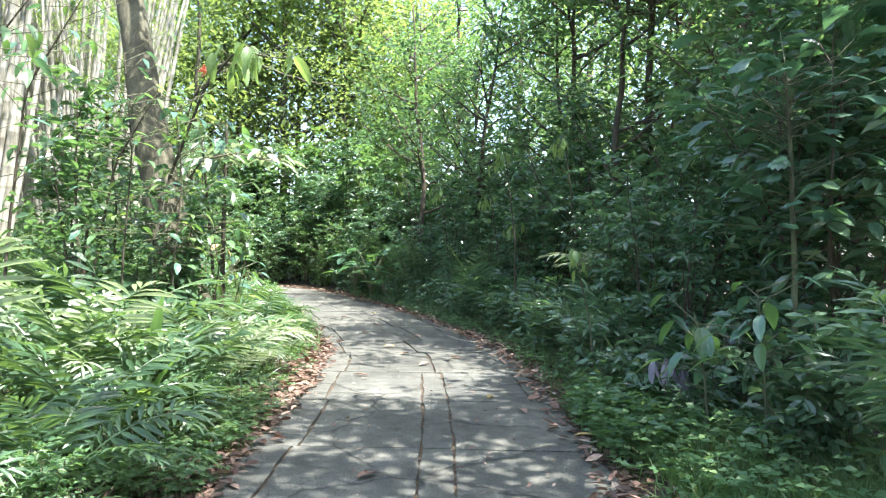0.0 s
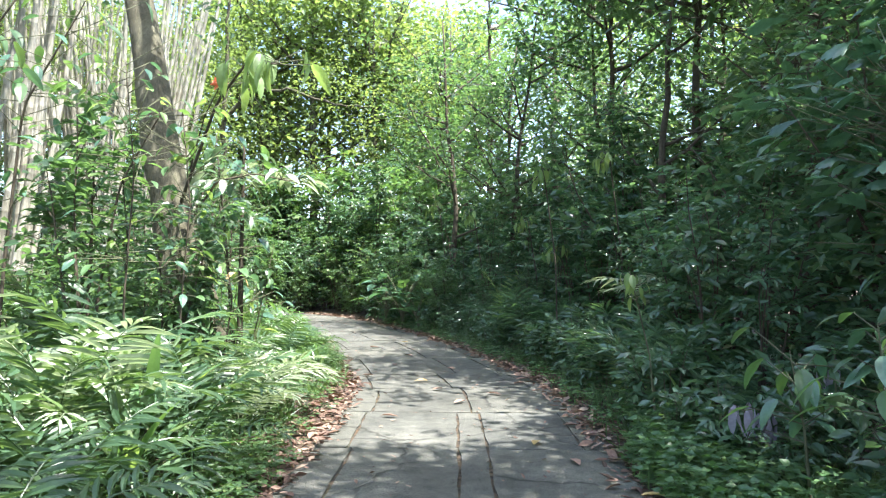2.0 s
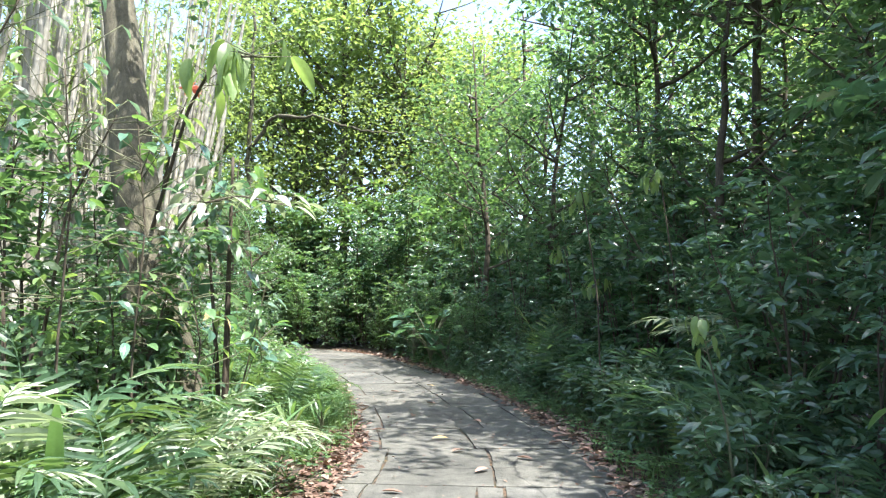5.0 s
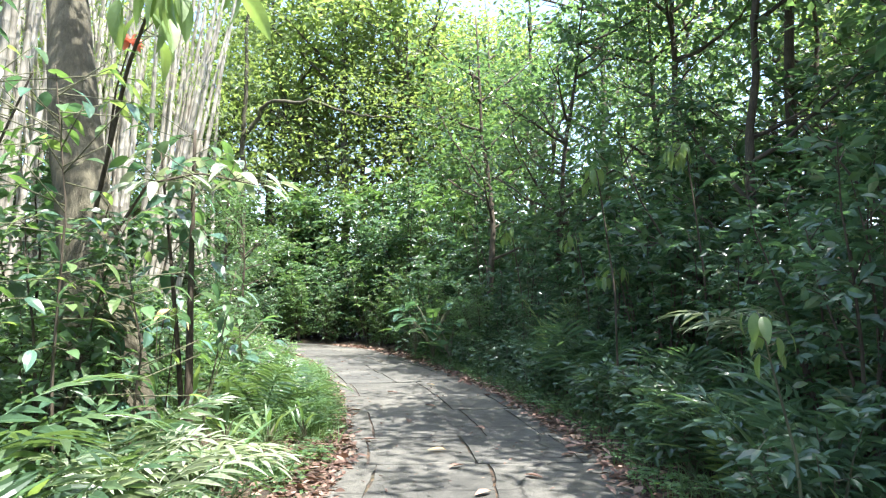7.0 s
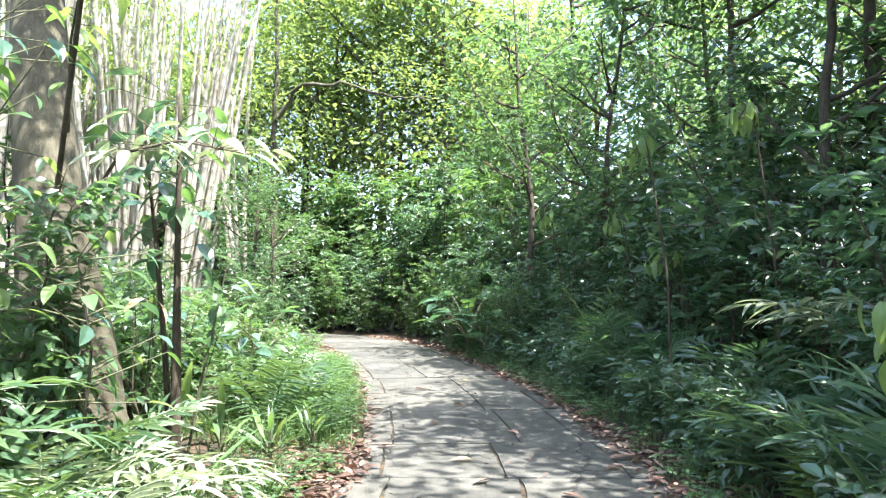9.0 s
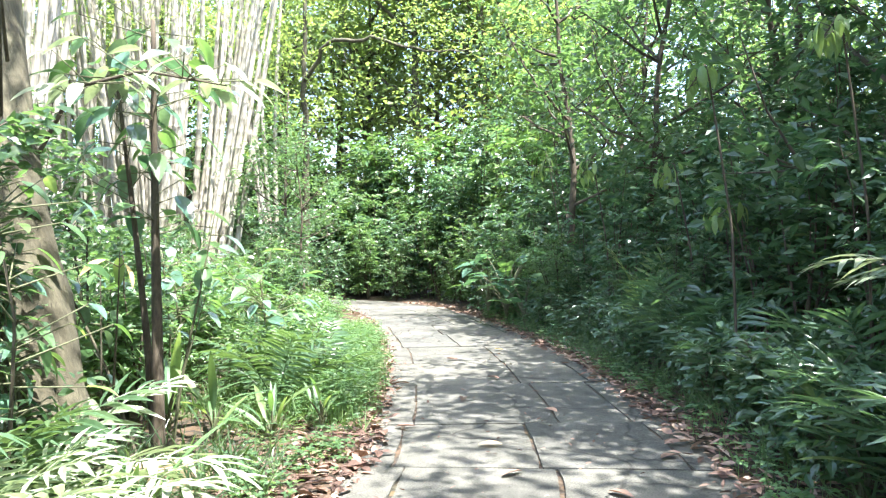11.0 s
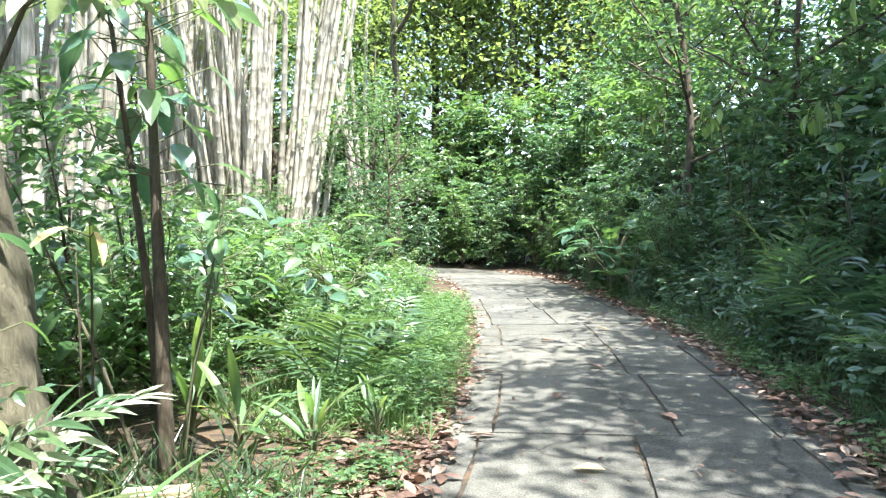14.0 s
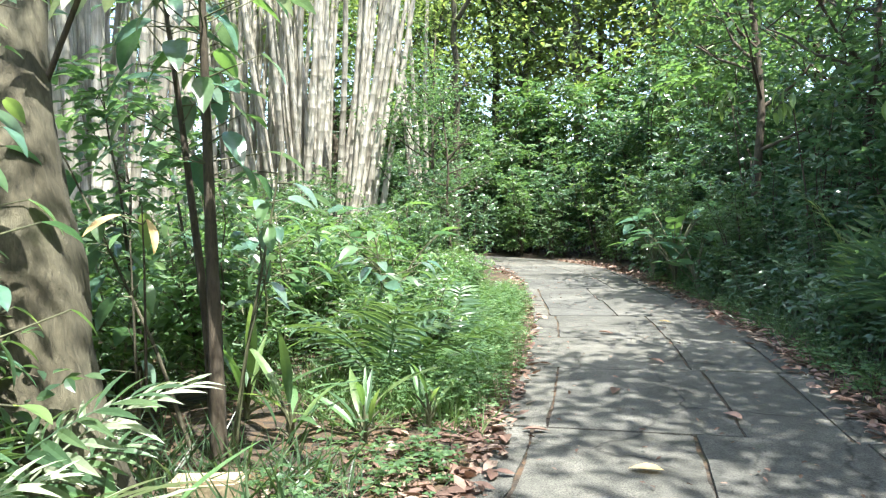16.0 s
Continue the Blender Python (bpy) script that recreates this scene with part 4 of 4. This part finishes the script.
leafy_stem("sapling", [(2.1, 4.7, 0), (2.05, 4.7, 0.7), (1.95, 4.6, 1.25)], 0.012, 20, BROAD, "small sapling with broad dark leaves", "sapling", M_STEM, span=(0.4, 1.0), size=(0.55, 0.85), reach=0.3)
JAG = [ragged_leaf(0.3, 0.19, M_TEAL), ragged_leaf(0.34, 0.17, M_TEAL)]
leafy_stem("fishtail_palm", [(2.75, 5.75, 0), (2.7, 5.7, 1.4), (2.6, 5.6, 2.3), (2.5, 5.5, 2.9)], 0.03, 100, JAG, "palm with ragged blue-green leaflets in shade", "palm", M_STEM, span=(0.42, 1.0), size=(0.6, 0.95), pitch=(-35, 25), reach=0.65)
for x, y, h in [(1.13, 13.07, 1.75), (0.7, 14.5, 2.3), (-0.3, 16.8, 2.6), (1.6, 11.2, 2.9), (-1.2, 19.6, 3.0), (0.75, 11.8, 2.75)]:
    leafy_stem("sapling", [(x + 0.45, y + 0.2, 0), (x + 0.4, y + 0.1, h * 0.6), (x + 0.2, y, h * 1.1), (x, y, h)], 0.014, 14, LIMES, "sapling bending out with pale hanging leaves", "sapling", span=(0.65, 1.0), size=(0.5, 0.95), pitch=(35, 85), group="bending saplings")
GREY = [big_leaf(0.34, 0.1, M_GREYLEAF, wavy=0.2)]
for x, y, h in [(2.3, 5.95, 0.85), (1.72, 5.85, 0.55), (1.88, 5.95, 0.5)]:
    leafy_stem("withered_plant", [(x + 0.1, y + 0.1, 0), (x + 0.05, y, h), (x, y - 0.05, h + 0.05)], 0.009, 5, GREY, "withered plant with hanging grey-mauve leaves", "plant", span=(0.7, 1.0), size=(0.4, 0.65), pitch=(65, 95), group="withered plants")

# ---- block of stone at the foot of the big tree ----
def stone_block():
    bm = bmesh.new()
    bmesh.ops.create_cube(bm, size=1.0)
    bmesh.ops.scale(bm, vec=(0.36, 0.16, 0.2), verts=bm.verts)
    bmesh.ops.bevel(bm, geom=bm.edges[:], offset=0.018, segments=2, affect="EDGES")
    bmesh.ops.subdivide_edges(bm, edges=bm.edges[:], cuts=1, use_grid_fill=True)
    for v in bm.verts:
        v.co += Vector(noise.noise_vector(v.co * 9)) * 0.012
    me = bpy.data.meshes.new("stone_block")
    bm.to_mesh(me)
    bm.free()
    me.materials.append(M_STONE)
    ob = tagged(new("stone_block", me), "weathered tan stone block half sunk in the verge", "stone")
    ob.matrix_world = pose(-2.62, 9.5, 0.07, 2, -3, 24)


stone_block()

# ---- ground cover ----
def blades(name, spots, per, height, label, material=M_GRASS, width=0.009, spread=0.09):
    g = Geo()
    spots = np.array(spots)
    k = np.repeat(np.arange(len(spots)), per)
    xy = spots[k] + RNG.normal(0, spread, (len(k), 2))
    ok = np.abs(beside(xy)) > HALF + 0.02
    xy = xy[ok]
    n = len(xy)
    base = np.column_stack([xy, rise(xy) - 0.01])
    way = unit(rand_dirs(n, 0.35, 1.0))
    h = height * RNG.uniform(0.45, 1.25, n)
    g.leaves(base, way, unit(np.cross(way, RNG.normal(size=(n, 3)))), h, width * RNG.uniform(0.7, 1.6, n), 0.2, RNG.uniform(0.1, 0.6, n))
    return tagged(new(name, g.mesh(name, material)), label, "grass", kind="stuff")


def strip(n, s0, s1, o0, o1):
    return along(S0 + RNG.uniform(s0, s1, n), RNG.uniform(o0, o1, n))


blades("grass", strip(420, 11.4, 19.5, -2.9, -1.45), 18, 0.26, "bright green tufted grass along the verge")
blades("grass", strip(210, 3.0, 6.0, 1.55, 3.0), 26, 0.33, "long green grass on the shaded verge", width=0.008)
blades("grass", strip(200, 6.5, 22, 1.45, 2.0), 9, 0.36, "arching dark grass along the foot of the bank", M_PALM, 0.013)
blades("grass", strip(200, 2.5, 10.5, -3.4, -1.7), 18, 0.34, "thin grass among the sunlit verge plants", M_PALM, 0.013)


def herbs(name, spots, per, size, height, label, material=M_HERB):
    """Low three-leaved weeds."""
    g = Geo()
    spots = np.array(spots)
    k = np.repeat(np.arange(len(spots)), per)
    xy = spots[k] + RNG.normal(0, 0.13, (len(k), 2))
    xy = xy[np.abs(beside(xy)) > HALF - 0.02]
    n = len(xy)
    z = rise(xy) + height * RNG.uniform(0.15, 1.0, n)
    a0 = RNG.uniform(0, 6.28, n)
    for j in range(3):
        a = a0 + j * 2.1
        way = np.stack([np.cos(a), np.sin(a), 0 * a + 0.15], 1)
        g.leaves(np.column_stack([xy, z]), way, leaf_up(n, 0.3), size * RNG.uniform(0.6, 1.2, n), size * 0.6, 0.2, 0.2)
    top = np.column_stack([xy, z])
    low = np.column_stack([xy + RNG.normal(0, 0.02, xy.shape), rise(xy)])
    g.leaves(low, top - low, np.array([0.3, 1, 0.1]), np.linalg.norm(top - low, axis=1), 0.004, 0.2, 0.0)
    return tagged(new(name, g.mesh(name, material)), label, "weeds", kind="stuff")


herbs("weeds", strip(60, 5.0, 7.0, 1.35, 1.85), 26, 0.085, 0.36, "low bright green weeds at the path's edge")
herbs("weeds", strip(60, 3.0, 6.6, 1.5, 2.7), 16, 0.07, 0.34, "loose green weeds among the verge grass")
herbs("weeds", strip(40, 3.6, 6.5, -2.0, -1.4), 22, 0.06, 0.2, "low green weeds at the path's edge")
herbs("weeds", strip(60, 6.5, 11.0, -2.1, -1.45), 12, 0.055, 0.16, "sunlit low weeds among dry leaves")
herbs("weeds", strip(60, 8, 22, 1.35, 1.7), 14, 0.06, 0.2, "low weeds along the foot of the bank")
herbs("weeds", strip(200, 11.4, 19.5, -2.2, -1.4), 32, 0.042, 0.3, "soft feathery bright green weeds along the verge")
herbs("weeds", strip(240, 11.8, 22, -4.8, -2.0), 20, 0.06, 0.5, "light green weeds covering the open verge")


def litter(name, xy, size, label):
    g = Geo()
    n = len(xy)
    z = np.where(np.abs(beside(xy)) < HALF, 0.004, rise(xy)) + RNG.uniform(0.004, 0.035, n)
    a = RNG.uniform(0, 6.28, n)
    way = np.stack([np.cos(a), np.sin(a), RNG.normal(0, 0.18, n)], 1)
    L = size * RNG.uniform(0.4, 1.3, n)
    g.leaves(np.column_stack([xy, z]), way, leaf_up(n, 0.3), L, L * RNG.uniform(0.3, 0.55, n), 0.35, RNG.uniform(-0.25, 0.25, n), True)
    return tagged(new(name, g.mesh(name, M_LITTER)), label, "leaf litter", kind="stuff")


def edge_litter(n, s0, s1, side, inner, outer):
    return along(S0 + RNG.uniform(s0, s1, n), side * (HALF + np.abs(RNG.normal(0, 1, n)) * outer - RNG.uniform(0, inner, n)))


litter("leaf_litter", edge_litter(3200, 2, 27, 1, 0.22, 0.32), 0.11, "brown dry leaves along the foot of the bank")
litter("leaf_litter", edge_litter(2600, 2, 14, -1, 0.14, 0.42), 0.11, "reddish dry leaves along the sunny edge")
litter("leaf_litter", edge_litter(350, 14, 27, -1, 0.12, 0.15), 0.1, "dry leaves along the far edge of the path")
litter("leaf_litter", along(S0 + RNG.uniform(3, 27, 700), RNG.uniform(-1.2, 1.2, 700)), 0.045, "small leaf scraps scattered on the concrete")
DRY = []
for i in range(5):
    g = Geo()
    a = RNG.uniform(0.5, 1.1)
    g.leaves([(-0.09, 0, 0.012)], [(1, 0, 0.1)], [(0.1, 0.1, 1)], 0.19, 0.08, 0.4 * a, 0.12, True)
    DRY.append(g.mesh("fallen_leaf", M_YELLOW if i == 4 else M_LITTER))
for x, y, k in [(0.5, 7.33, 4), (1.15, 5.85, 4), (-0.45, 4.7, 1), (0.54, 10.8, 0), (0.62, 11.2, 2), (-1.2, 13.9, 1), (-1.66, 11.1, 3), (-1.55, 11.35, 0), (0.75, 6.7, 0), (-0.2, 9.3, 1), (-0.75, 10.9, 4), (-1.3, 12.6, 2),
                (0.2, 9.9, 3), (-0.4, 12.2, 1), (0.9, 8.1, 2), (-0.9, 8.4, 0), (-2.0, 15.3, 3), (-0.5, 10.2, 2), (0.85, 10.4, 1), (-1.5, 16.4, 4)]:
    ob = tagged(new("fallen_leaf", DRY[k]), "single curled yellow-brown leaf lying on the concrete" if k == 4 else "single curled brown leaf lying on the concrete", "leaf", "fallen leaves")
    ob.matrix_world = pose(x, y, 0.006, 0, 0, RNG.uniform(0, 360))

# ---- concrete slabs of the path ----
def build_path():
    mp = tagged(new("path"), "worn grey concrete path of cracked slabs with dark joints", "path", kind="structure")
    cuts = [S0 - 8.8]
    while cuts[-1] < RUN[-1] - 2:
        cuts.append(cuts[-1] + RNG.uniform(1.5, 2.0))
    near = [S0 + 3.55, S0 + 5.42, S0 + 7.12, S0 + 8.75, S0 + 10.4]
    cuts = [c for c in cuts if c < S0 + 3 or c > S0 + 11.3] + near
    cuts.sort()
    for i in range(len(cuts) - 1):
        mid = [-0.03, 0.21] if cuts[i] < S0 + 8 else [0.1 + RNG.uniform(-0.3, 0.3)]
        cols = [-HALF, *([-HALF + 0.27 + RNG.uniform(-0.06, 0.06)] if RNG.uniform() < 0.7 else []), *mid, *([HALF - 0.24 + RNG.uniform(-0.05, 0.05)] if RNG.uniform() < 0.5 else []), HALF]
        last = len(cols) - 2
        for j in range(last + 1):
            s = np.linspace(cuts[i], cuts[i + 1], 9)
            o = np.linspace(cols[j], cols[j + 1], 4 if cols[j + 1] - cols[j] > 0.5 else 3)
            S, O = np.meshgrid(s, o, indexing="ij")
            S, O = S.copy(), O.copy()
            gs, go = 0.008, 0.008
            S[0] += gs * RNG.uniform(0.4, 2.0, len(o)); S[-1] -= gs * RNG.uniform(0.4, 2.0, len(o))
            O[:, 0] += go * RNG.uniform(0.1, 2.8, 9) if j else RNG.normal(0, 0.02, 9)
            O[:, -1] -= go * RNG.uniform(0.1, 2.8, 9) if j < last else RNG.normal(0, 0.02, 9)
            xy = along(S.ravel(), O.ravel())
            z = RNG.normal(0, 0.0015, len(xy)) + RNG.uniform(-0.004, 0.004)
            no = len(o)
            top = np.column_stack([xy, z])
            faces = [(a * no + b, a * no + b + 1, (a + 1) * no + b + 1, (a + 1) * no + b) for a in range(8) for b in range(no - 1)]
            rim = [b for b in range(no)] + [a * no + no - 1 for a in range(1, 9)] + [8 * no + b for b in range(no - 2, -1, -1)] + [a * no for a in range(7, 0, -1)]
            low = top[rim] - np.array([0, 0, 0.07])
            n0 = len(top)
            faces += [(rim[(q + 1) % len(rim)], rim[q], n0 + q, n0 + (q + 1) % len(rim)) for q in range(len(rim))]
            g = Geo()
            g.add(np.concatenate([top, low]), faces)
            part("slab", g, M_CONCRETE, mp)


build_path()
